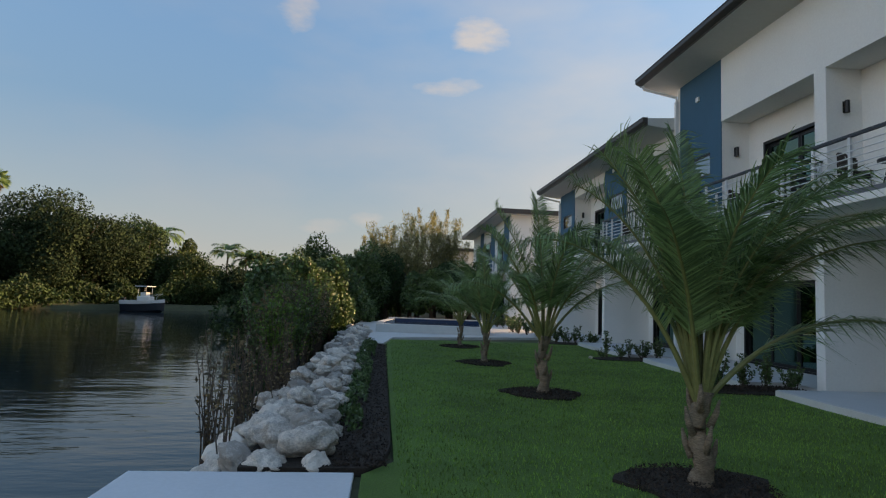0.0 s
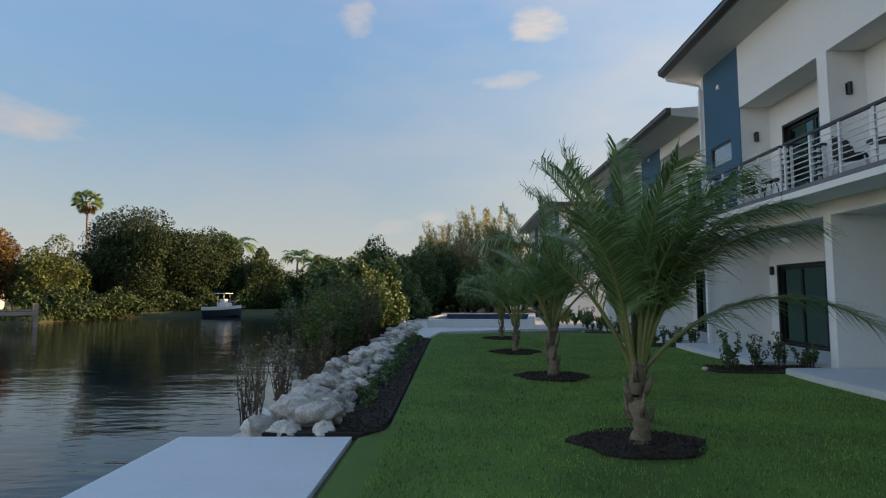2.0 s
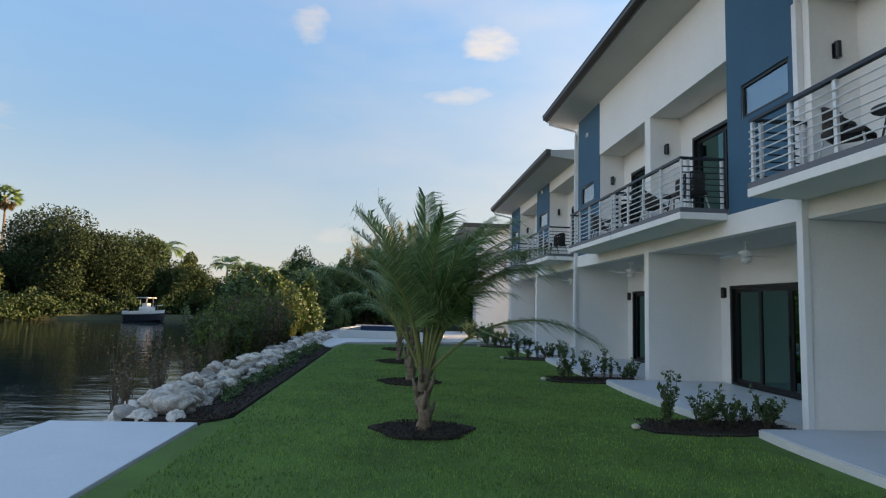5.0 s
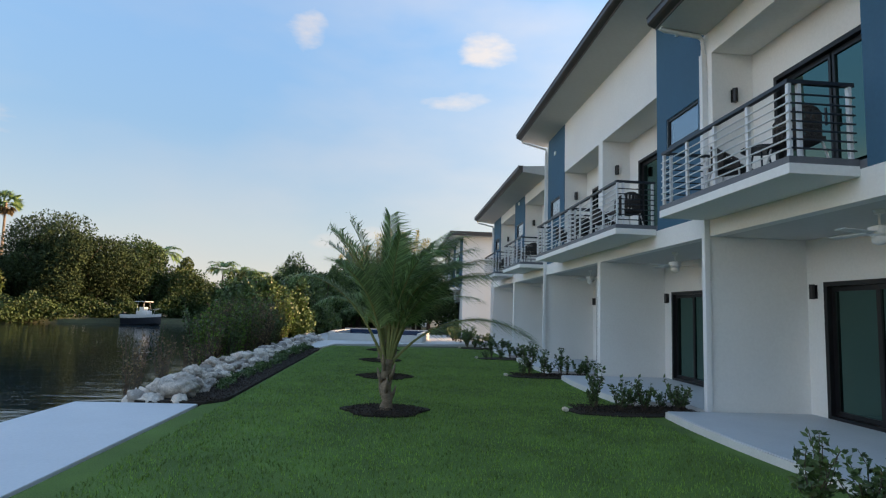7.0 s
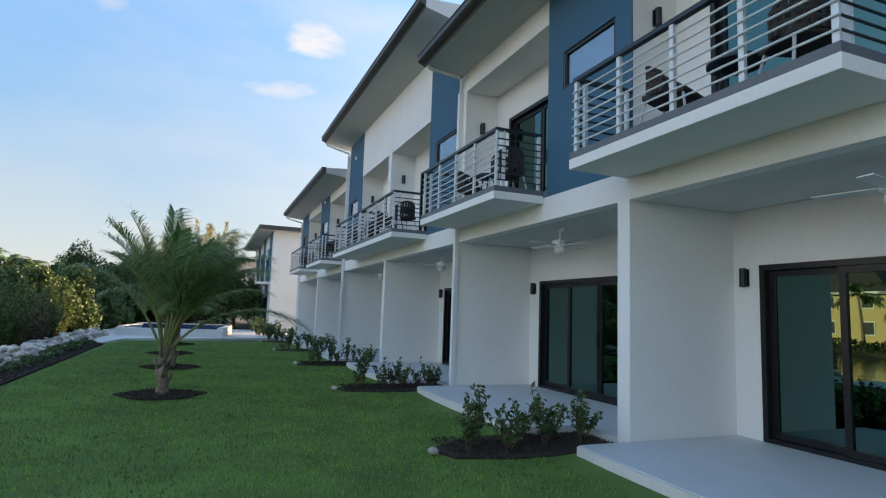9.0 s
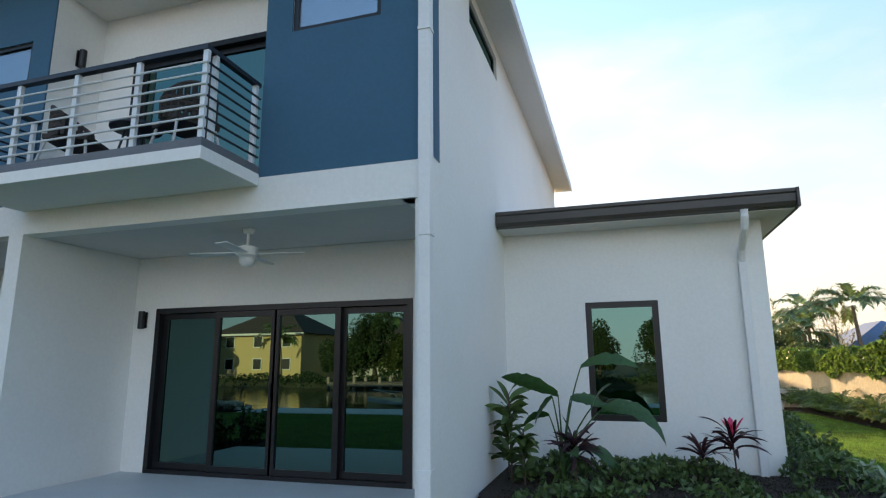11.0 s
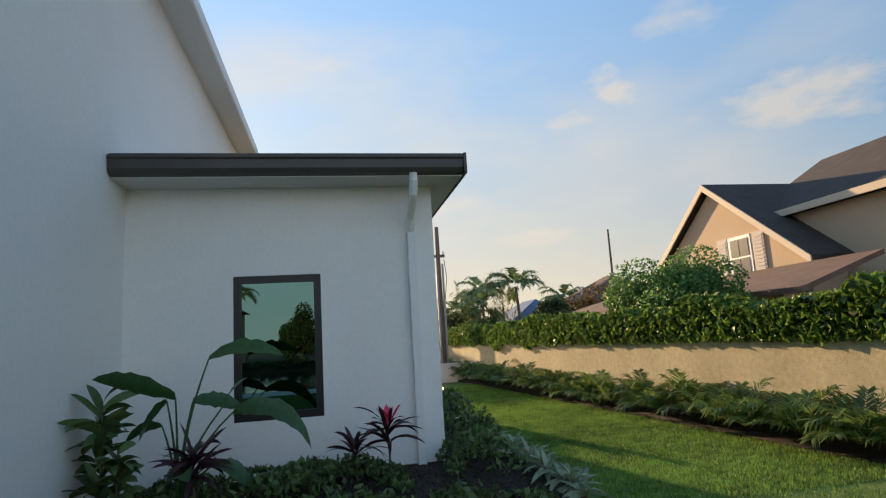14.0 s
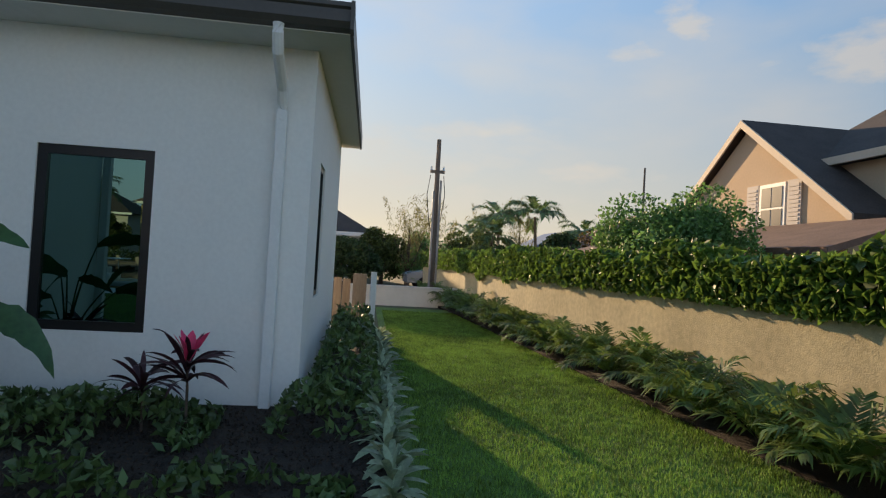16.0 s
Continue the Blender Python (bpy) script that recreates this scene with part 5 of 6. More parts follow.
for k in range(7):
    bm = bmesh.new()
    bmesh.ops.create_icosphere(bm, subdivisions=4, radius=0.5)
    for v in bm.verts:
        p = v.co.copy()
        d = 0.4 * noise.noise(p * 1.7 + Vector((k * 7, 0, 0))) + 0.42 * abs(noise.noise(p * 3.2 + Vector((0, k * 5, 0)))) + 0.14 * noise.noise(p * 8 + Vector((0, 0, k * 3)))
        v.co *= 0.95 + d
        v.co.z *= 0.8
    me = bpy.data.meshes.new("rock")
    bm.to_mesh(me)
    bm.free()
    me.polygons.foreach_set("use_smooth", [True] * len(me.polygons))
    me.materials.append(M_ROCK)
    rock_meshes.append(me)
rng = np.random.default_rng(31)


def rock(x, y, z, s, k):
    ob = tagged(new("rock", rock_meshes[k % 7]), "pale limestone boulder in the shore revetment", "rock", "shore rocks")
    ob.matrix_basis = Matrix.LocRotScale((x, y, z), Euler((rng.uniform(-0.4, 0.4), rng.uniform(-0.4, 0.4), rng.uniform(0, 6.28))), (s * rng.uniform(0.9, 1.25), s * rng.uniform(0.85, 1.15), s * rng.uniform(0.75, 0.95)))


k = 0
for x, y, z, s in ((-0.22, 5.72, 0.14, 0.50), (-0.12, 5.42, 0.02, 0.28), (-0.52, 5.45, 0.0, 0.38), (-0.82, 5.6, -0.02, 0.38), (-1.05, 5.75, -0.16, 0.40), (-0.55, 5.95, 0.12, 0.42), (-0.3, 6.25, 0.18, 0.40), (-0.75, 6.35, 0.1, 0.46), (-1.05, 6.2, -0.05, 0.46), (-0.5, 6.6, 0.2, 0.34), (-0.08, 6.4, 0.06, 0.24)):
    rock(x, y, z, s, k)
    k += 1
y = 6.8
while y < 24:
    for x, z, s in ((-0.36, 0.12, 0.32), (-0.68, 0.08, 0.32), (-1.04, -0.16, 0.38), (-0.1, 0.06, 0.2), (-0.5, 0.24, 0.24), (-0.2, 0.16, 0.19), (-0.78, 0.2, 0.2)):
        drift = -0.008 * (y - 6)
        rock(x + drift + rng.uniform(-0.08, 0.08), y + rng.uniform(-0.22, 0.22), z + rng.uniform(-0.06, 0.1), s * rng.uniform(0.65, 1.25), k)
        k += 1
    y += 0.45

# bare dark stems with few leaves at the water's edge, then dense scrub
rng = np.random.default_rng(41)
for j in range(15):
    shrub(pose(-1.12 - 0.12 * (j % 4) + rng.uniform(-0.1, 0.1), 5.9 + 0.34 * j, -0.35), 200 + j, "spindly shoreline shrub with few dark leaves", M_BROWNLEAF, rng.uniform(1.0, 1.6), 7, 70, 0.26, 0.06, "spindly shore shrubs", 0.008)
for j in range(34):
    y = 11.4 + 0.40 * j
    reach = 0.14 * (y - 9)
    tall = min(2.6, 1.55 + 0.07 * (y - 10)) + rng.uniform(-0.35, 0.3)
    shrub(pose(-1.6 - rng.uniform(0.0, 1.0) * reach, y, -0.4), 240 + j, "dense brown green shoreline bush", (M_HEDGE, M_LEAF, M_BROWNLEAF, M_LEAF3)[j % 4], tall, 20, 900, 0.5 + 0.02 * (y - 10), 0.095, "dense shore bushes", 0.011)
for j in range(16):
    y = 24 + 1.6 * j
    tree(pose(-2.6 - rng.uniform(0, 2.0) + 0.13 * j, y, -0.4, 0, 0, 40 * j), 300 + j, "dark green mangrove bush on the near bank", (M_LEAF, M_LEAF2)[j % 2], 0.7, (1.9, 1.9, rng.uniform(1.8, 2.6) + 0.05 * j), 3000, 0.2, 16, "near bank bushes")
for j, (x, y, h) in enumerate(((-3.8, 40, 3.6), (-1.6, 38, 3.2), (0.4, 41, 3.0), (-5.5, 46, 3.6), (-0.6, 47, 3.6), (2.2, 45, 3.2), (4.6, 40, 2.6), (3.2, 36, 2.2), (5.6, 36, 2.4))):
    tree(pose(x, y, 0, 0, 0, 60 * j), 330 + j, "bushy green tree beyond the pool deck", (M_LEAF2, M_LEAF)[j % 2], 1.0, (2.0, 2.0, h), 3400, 0.2, 18, "trees beyond the pool")
for j, (x, y, h) in enumerate(((-1.0, 44, 4.2), (1.3, 43, 5.0), (2.6, 42, 5.6), (4.0, 44, 6.2), (5.2, 43, 5.4), (0.2, 46, 5.0))):
    tree(pose(x, y, 0, 0, 0, 30 * j), 350 + j, "feathery casuarina catching warm light", M_NEEDLE, 1.4, (1.5, 1.5, h * 0.62), 5200, 0.42, 10, "casuarinas", "feather")

# ---- far bank of the canal ----
bank = ((-30.0, 54, "M5", 2.2, (6.6, 5.5, 6.2), 14000, 0.27, "large dark spreading tree on the far bank"),
        (-33, 46.5, "M3", 1.2, (3.0, 3.0, 4.2), 4500, 0.26, "yellow green tree on the far bank"),
        (-38, 47, "M4", 1.6, (3.4, 3.4, 4.6), 4500, 0.26, "russet topped tree on the far bank"),
        (-43, 44, "M3", 1.4, (3.2, 3.2, 3.6), 4000, 0.26, "yellow green tree on the far bank"),
        (-24.5, 61, "M2", 1.6, (4.2, 4.0, 6.0), 6000, 0.3, "rounded green tree behind the moored boat"),
        (-21.5, 63, "M3", 1.4, (3.4, 3.0, 4.6), 4500, 0.28, "rounded yellow green tree on the far bank"),
        (-17, 66, "M2", 1.0, (4.0, 3.0, 2.5), 4500, 0.28, "low green tree on the far bank"),
        (-19.5, 62, "M2", 1.2, (3.6, 3.0, 3.0), 4500, 0.28, "dense green tree on the far bank"),
        (-14.5, 64, "M5", 0.9, (3.8, 3.0, 2.5), 4500, 0.28, "dense dark green tree on the far bank"),
        (-9.5, 66, "M2", 1.0, (4.0, 3.0, 2.6), 4500, 0.28, "dense green tree on the far bank"),
        (-27.5, 57, "M5", 1.6, (5.0, 4.0, 5.2), 8000, 0.26, "dense green tree beside the large dark one"),
        (-12, 70, "M3", 1.0, (4.5, 3.0, 2.6), 4500, 0.28, "low yellow green tree on the far bank"),
        (-7, 72, "M2", 1.0, (4.5, 3.0, 3.6), 4500, 0.28, "low green tree on the far bank"),
        (-2, 74, "M3", 1.0, (4.5, 3.0, 3.4), 4500, 0.28, "low yellow green tree on the far bank"),
        (3, 74, "M2", 1.2, (5.0, 3.0, 4.0), 4500, 0.28, "green tree far beyond the pool"),
        (-35, 56, "M2", 1.4, (4.0, 4.0, 4.2), 4500, 0.3, "green tree on the far bank"),
        (-48, 52, "M2", 1.4, (5.0, 4.0, 4.2), 4500, 0.3, "green tree on the far bank"))
tone = {"M2": M_LEAF2, "M3": M_LEAF3, "M4": M_LEAF4, "M5": M_DARKTREE}
for j, (x, y, m, th, radii, n, leaf, label) in enumerate(bank):
    tree(pose(x, y, -0.1, 0, 0, 37 * j), 400 + j, label, tone[m], th, radii, n, leaf, 26, "trees on the far bank")
rng = np.random.default_rng(55)
pts = []
for a, b, cnt in (((-30, -40), (-30, 42), 10000), ((-30, 42), (-27, 53), 11000), ((-27, 53), (-17, 63), 11000), ((-17, 63), (6, 68), 12000)):
    t = rng.uniform(0, 1, cnt)
    x = a[0] + (b[0] - a[0]) * t + rng.normal(size=cnt) * 0.7
    y = a[1] + (b[1] - a[1]) * t + rng.normal(size=cnt) * 0.7
    hgt = np.array([0.9 + 1.3 * max(-0.4, noise.noise((p * 0.35, q * 0.35, 2.0))) for p, q in zip(x, y)])
    hgt *= 0.55 if b == (-30, 42) else 1.7
    pts.append(np.stack([x - 0.4, y, -0.45 + rng.uniform(0, 1, cnt) ** 0.6 * (hgt + 0.4)], axis=1))
v, f = leaf_arrays(np.concatenate(pts), 0.3, 0.17, rng, 0.3)
tagged(soup("shore_scrub", v, f, M_LEAF2), "low green scrub along the far waterline", "bushes", "", "stuff")
pts = []
for j in range(150):
    a = radians(rng.uniform(-75, 250))
    r = rng.uniform(95, 150)
    c = (r * math.sin(a) * 0.9, 20 + r * math.cos(a), 1.8)
    if c[0] > 30 and -45 < c[1] < 35:
        c = (c[0] + 40, c[1], 1.0)
    pts.append(clumps(420, c, (6.5, 6.5, rng.uniform(2.2, 4.2)), rng, 9))
v, f = leaf_arrays(np.concatenate(pts), 0.9, 0.6, rng, 0.3)
tagged(soup("far_woods", v, f, M_LEAF2), "distant belt of low green trees", "woods", "", "stuff")
for j, (x, y, h, s) in enumerate(((-24.6, 66, 7.4, 1.0), (-17.5, 66, 5.6, 0.9), (-16, 69, 5.2, 0.9), (-13.6, 67, 4.9, 0.9), (-11, 71, 5.0, 0.9), (-14.8, 68, 4.6, 0.9), (-45, 45, 5.5, 0.9), (-42, 41, 5.0, 0.9), (-35.5, 26.5, 4.2, 1.0), (-36.5, 14.6, 6.0, 1.0), (-36, 1.5, 6.6, 1.0))):
    far_palm(pose(x, y, 0, 0, 0, 50 * j), 500 + j, "distant palm above the far bank trees", h, s)
fan_headed_palm(pose(-42.6, 66, 0), 500, "tall fan headed palm above the far bank", 12.6, 1.9)


def hip_house(m, w, d, h, wall_mat, label, storeys=2, roof_mat=None):
    root = thing("house", label, "house", m, "houses across the canal")
    part("wall", boxes((-w / 2, w / 2, -d / 2, d / 2, -0.1, h)), wall_mat, root)
    bm = bmesh.new()
    o, rise = 0.6, min(w, d) * 0.34
    base = [bm.verts.new(p) for p in ((-w / 2 - o, -d / 2 - o, h), (w / 2 + o, -d / 2 - o, h), (w / 2 + o, d / 2 + o, h), (-w / 2 - o, d / 2 + o, h))]
    if d >= w:
        rid = [bm.verts.new((0, -(d - w) / 2, h + rise)), bm.verts.new((0, (d - w) / 2, h + rise))]
        fs = ((0, 1, 4), (1, 2, 5, 4), (2, 3, 5), (3, 0, 4, 5))
    else:
        rid = [bm.verts.new((-(w - d) / 2, 0, h + rise)), bm.verts.new(((w - d) / 2, 0, h + rise))]
        fs = ((0, 1, 5, 4), (1, 2, 5), (2, 3, 4, 5), (3, 0, 4))
    al = base + rid
    for q in fs:
        bm.faces.new([al[i] for i in q])
    bm.faces.new(base[::-1])
    part("roof", bm, roof_mat or M_SHINGLE, root)
    part("fascia", boxes((w / 2 + o - 0.02, w / 2 + o + 0.05, -d / 2 - o, d / 2 + o, h - 0.2, h + 0.02)), M_PIPE, root)
    for s in range(storeys):
        z = 0.9 + s * (h / storeys)
        cnt = max(2, int(d / 3))
        for i in range(cnt):
            y = -d / 2 + d * (i + 0.5) / cnt
            win = part("window", boxes((w / 2, w / 2 + 0.06, y - 0.6, y + 0.6, z, z + 1.3)), M_PIPE, root)
            part("pane", boxes((w / 2 + 0.05, w / 2 + 0.075, y - 0.5, y + 0.5, z + 0.1, z + 1.2)), M_FRAME, win)
    return root


hip_house(pose(-45, 32.5, 0), 10, 11, 4.9, M_YELLOW, "two storey yellow house with a dark hipped roof")
hip_house(pose(-52, 20.5, 0), 9, 8, 4.6, M_SHUTTER, "grey house with a dark hipped roof among trees", 2)
hip_house(pose(-44.5, 7.4, 0), 9, 10, 5.4, M_YELLOW, "two storey yellow house with a brown hipped roof", 2, M_TILE)
hip_house(pose(-43, -22, 0), 9, 12, 4.2, M_PEACH, "low peach house with a dark hipped roof", 1)
hip_house(pose(-58, 62, 0, 0, 0, -40), 8, 13, 5.4, M_WHITE, "white house with a grey roof among trees", 2)
for j, (x, y, m, th, radii) in enumerate(((-35, 16, "M2", 1.5, (2.6, 2.6, 5.0)), (-35, 13.5, "M3", 1.0, (1.8, 1.8, 2.6)), (-35, 20, "M2", 1.0, (2.2, 2.2, 3.0)), (-35.5, -4.5, "M2", 1.0, (2.2, 2.2, 3.2)), (-34.5, -10, "M2", 1.2, (3.0, 3.0, 4.6)),
                                          (-37, 40, "M2", 1.2, (2.6, 2.6, 4.0)), (-35, -18, "M3", 1.2, (2.6, 2.6, 3.6)), (-36, 39, "M3", 1.2, (2.8, 2.8, 3.6)), (-34.5, 4.5, "M2", 0.8, (1.8, 1.8, 1.8)), (-36, -30, "M2", 1.2, (3.6, 3.6, 4.2)))):
    tree(pose(x, y, 0, 0, 0, 20 * j), 440 + j, "garden tree on the opposite bank", tone[m], th, radii, 3600, 0.26, 18, "trees across the canal")


def timber_dock(m, length, bays, label):
    root = thing("timber_dock", label, "dock", m, "timber docks")
    for k in range(int(length / 0.3)):
        part("plank", boxes((-1.2, 1.2, -length / 2 + 0.3 * k, -length / 2 + 0.3 * k + 0.27, 0.28, 0.34)), M_TIMBER, root)
    for k in range(bays + 1):
        y = -length / 2 + length * k / bays
        for x in (-1.1, 1.1):
            part("post", boxes((x - 0.12, x + 0.12, y - 0.12, y + 0.12, -1.4, 0.75), bevel=0.01), M_DOCKPOST, root)
    part("beam", boxes((1.22, 1.34, -length / 2, length / 2, 0.02, 0.26)), M_DOCKPOST, root)
    return root


M_DOCKPOST = material("pale grey dock timber", (0.33, 0.27, 0.22), 0.85, vary=0.2, scale=2, fine=30)
timber_dock(pose(-29.8, 33.5, 0.25, 0, 0, -52), 9.0, 4, "brown timber dock on pale posts at the far bank")
timber_dock(pose(-28.0, 12.0, -0.3), 9.0, 4, "brown timber dock across the canal")


def motor_boat(m, hull_mat, label):
    root = thing("motor_boat", label, "boat", m, "moored boats")
    n, bm = 11, bmesh.new()
    rows = []
    for k in range(n):
        t = k / (n - 1)
        x = -2.9 + 5.8 * t
        w = 1.08 * (1 - max(0, (t - 0.45) / 0.55) ** 2.2) + 0.02
        sheer = 0.75 + 0.35 * t * t
        rows.append([bm.verts.new(p) for p in ((x, 0, -0.35 + 0.3 * t ** 3), (x, w * 0.72, -0.1 + 0.25 * t ** 3), (x, w, sheer), (x, -w, sheer), (x, -w * 0.72, -0.1 + 0.25 * t ** 3))])
    for a, b in zip(rows, rows[1:]):
        for i in range(5):
            bm.faces.new((a[i], a[(i + 1) % 5], b[(i + 1) % 5], b[i]))
    bm.faces.new(rows[0][::-1])
    bm.faces.new(rows[-1])
    part("hull", bm, hull_mat, root, smooth=False)
    bm = bmesh.new()
    for side in (1, -1):
        strip = []
        for k in range(n):
            t = k / (n - 1)
            x = -2.9 + 5.8 * t
            w = 1.08 * (1 - max(0, (t - 0.45) / 0.55) ** 2.2) + 0.02
            sheer = 0.75 + 0.35 * t * t
            strip.append([bm.verts.new(p) for p in ((x, side * (w * 0.95 + 0.012), sheer * 0.72), (x, side * (w + 0.03), sheer + 0.03), (x, side * (w - 0.09), sheer + 0.03))])
        for a, b in zip(strip, strip[1:]):
            for i in range(2):
                bm.faces.new((a[i], a[i + 1], b[i + 1], b[i]))
    part("sheer_band", bm, M_GELCOAT, root, "white band along the top of the hull")
    part("gunwale", boxes((-2.9, 1.4, -1.1, -0.98, 0.78, 0.92), (-2.9, 1.4, 0.98, 1.1, 0.78, 0.92)), M_GELCOAT, root)
    part("cabin", boxes((-0.7, 0.9, -0.65, 0.65, 0.8, 1.35), bevel=0.08), M_GELCOAT, root)
    part("console", boxes((-0.4, 0.4, -0.4, 0.4, 1.3, 1.75), bevel=0.05), M_GELCOAT, root)
    for x in (-0.6, 0.55):
        for y in (-0.6, 0.6):
            bm = bmesh.new()
            tube(bm, [(x, y, 1.2), (x * 0.9, y * 0.95, 2.3)], 0.025, 6)
            part("strut", bm, M_RAIL, root)
    part("hard_top", boxes((-1.0, 0.85, -0.85, 0.85, 2.3, 2.38), bevel=0.03), M_GELCOAT, root)
    part("outboard", boxes((-3.3, -2.9, -0.2, 0.2, 0.0, 1.15), bevel=0.06), M_NAVY, root)
    bm = bmesh.new()
    tube(bm, [(1.0, -0.8, 1.0), (1.2, -0.78, 1.4), (2.6, 0, 1.65), (1.2, 0.78, 1.4), (1.0, 0.8, 1.0)], 0.02, 6)
    part("bow_rail", bm, M_RAIL, root)
    return root


motor_boat(pose(-20.2, 52.0, WATER + 0.10, 0, 0, -16), M_NAVY, "white motor boat with dark lower hull off the far bank").scale = (0.66, 0.66, 0.86)
motor_boat(pose(-5.4, 0.8, WATER + 0.06, 0, 0, 90), M_YELLOW, "yellow hulled motor boat moored beside the dock").scale = (0.85, 0.85, 0.55)
for j, (x, y, s) in enumerate(((-27.6, 53.4, 1.6), (-26.6, 54.0, 1.2), (-28.6, 52.4, 1.3))):
    rock(x, y, -0.1, s, j)

# ---- buildings beyond the row ----
def far_block(m, length, label, tall=6.6):
    root = thing("apartment_building", label, "building", m, "buildings beyond the row")
    part("wall", boxes((0, 12, 0, length, 0, tall)), M_WHITE, root)
    part("roof", boxes((-1.0, 12.5, -0.6, length + 0.6, tall, tall + 0.28)), M_ROOF, root)
    part("soffit", boxes((-0.95, 12.45, -0.55, length + 0.55, tall - 0.012, tall - 0.002)), M_SOFFIT, root)
    k, y = 0, 0.6
    while y + 3.6 < length:
        part("blue_panel", boxes((-0.03, 0.001, y, y + 1.5, 3.3, tall - 0.02)), M_BLUE, root)
        win = part("window", boxes((-0.05, 0.001, y + 1.7, y + 3.4, 3.4, 5.6)), M_FRAME, root)
        part("pane", boxes((-0.06, -0.051, y + 1.8, y + 3.3, 3.5, 5.5)), M_GLASS, win)
        low = part("window", boxes((-0.05, 0.001, y + 1.0, y + 3.4, 0.1, 2.3)), M_FRAME, root)
        part("pane", boxes((-0.06, -0.051, y + 1.1, y + 3.3, 0.2, 2.2)), M_GLASS, low)
        part("balcony", boxes((-0.9, -0.002, y + 0.4, y + 3.6, 3.1, 3.25), (-0.9, -0.86, y + 0.4, y + 3.6, 3.45, 3.5), (-0.9, -0.86, y + 0.4, y + 3.6, 3.75, 3.8), (-0.9, -0.86, y + 0.4, y + 3.6, 4.05, 4.1),
                              (-0.9, -0.84, y + 0.4, y + 0.46, 3.25, 4.1), (-0.9, -0.84, y + 3.54, y + 3.6, 3.25, 4.1)), M_RAIL, root)
        y += 4.6
    return root


far_block(pose(7.6, 33.5, 0), 15, "white and blue apartment block beyond the row")
far_block(pose(6.2, 52.0, 0), 15, "white apartment block further along the canal", 5.8)
shrub_row = [(6.6 + 0.2 * math.sin(k), 22.5 + 0.9 * k) for k in range(11)]
for k, (x, y) in enumerate(shrub_row):
    o = copy_thing(bed_shrub, pose(x, y, 0.06, 0, 0, 77 * k))
    o.scale = (1.5, 1.5, 1.5)

# ---- neighbour's house, street and far things to the east ----
root = thing("house", "peach house with a steep dark shingle gable and shuttered window", "house", pose(0, 0, 0))
GY, PX, PZ, EZ, HALF = -20.0, 22.25, 5.92, 2.92, 4.05
bm = bmesh.new()
v = [bm.verts.new(p) for p in ((PX - HALF + 0.35, GY, -0.1), (PX + HALF - 0.35, GY, -0.1), (PX + HALF - 0.35, GY, EZ + 0.15), (PX, GY, PZ - 0.16), (PX - HALF + 0.35, GY, EZ + 0.15))]
w = [bm.verts.new((p.co.x, -34, p.co.z)) for p in v]
bm.faces.new(v)
bm.faces.new(w[::-1])
for i in range(5):
    j = (i + 1) % 5
    bm.faces.new((v[i], w[i], w[j], v[j]))
part("wall", bm, M_PEACH, root)
bm = bmesh.new()
for s in (-1, 1):
    q = [(PX, GY + 0.2, PZ), (PX, -34.4, PZ), (PX + s * HALF, -34.4, EZ), (PX + s * HALF, GY + 0.2, EZ)]
    lo = [bm.verts.new((x, y, z)) for x, y, z in q]
    hi = [bm.verts.new((x, y, z + 0.14)) for x, y, z in q]
    bm.faces.new(lo)
    bm.faces.new(hi[::-1])
    for i in range(4):
        j = (i + 1) % 4
        bm.faces.new((lo[i], lo[j], hi[j], hi[i]))
part("roof", bm, M_SHINGLE, root)
for s in (-1, 1):
    bm = bmesh.new()
    a, b = Vector((PX, GY + 0.21, PZ - 0.10)), Vector((PX + s * HALF, GY + 0.21, EZ - 0.10))
    q = [a, b, b + Vector((0, 0, 0.22)), a + Vector((0, 0, 0.22))]
    lo = [bm.verts.new(p) for p in q]
    hi = [bm.verts.new(p + Vector((0, 0.05, 0))) for p in q]
    bm.faces.new(lo)
    bm.faces.new(hi[::-1])
    for i in range(4):
        j = (i + 1) % 4
        bm.faces.new((lo[i], lo[j], hi[j], hi[i]))
    part("rake_board", bm, M_PEACHTRIM, root)
win = part("window", boxes((20.55, 21.55, GY, GY + 0.06, 2.72, 4.06)), M_PIPE, root)
part("pane", boxes((20.65, 21.03, GY + 0.055, GY + 0.075, 2.82, 3.36), (21.07, 21.45, GY + 0.055, GY + 0.075, 2.82, 3.36), (20.65, 21.03, GY + 0.055, GY + 0.075, 3.42, 3.96), (21.07, 21.45, GY + 0.055, GY + 0.075, 3.42, 3.96)), M_NAVY, win)
for x in (20.0, 21.62):
    shutter = part("shutter", boxes((x, x + 0.48, GY, GY + 0.05, 2.7, 4.08)), M_SHUTTER, root, "pale louvred shutter")
    for i in range(11):
        part("slat", boxes((x + 0.06, x + 0.42, GY + 0.05, GY + 0.065, 2.8 + 0.11 * i, 2.87 + 0.11 * i)), M_SHUTTER, shutter)
bm = bmesh.new()
q = [(16.0, GY + 0.42, 2.75), (27.5, GY + 0.42, 2.75), (28.2, GY + 3.4, 1.95), (15.2, GY + 3.4, 1.95)]
lo = [bm.verts.new(p) for p in q]
hi = [bm.verts.new((x, y, z + 0.12)) for x, y, z in q]
bm.faces.new(lo)
bm.faces.new(hi[::-1])
for i in range(4):
    bm.faces.new((lo[i], lo[(i + 1) % 4], hi[(i + 1) % 4], hi[i]))
part("porch_roof", bm, M_TILE, root, "brown shingle porch roof")
part("porch_wall", boxes((16.4, 27.4, GY + 0.45, GY + 2.8, -0.1, 2.0)), M_PEACH, root)
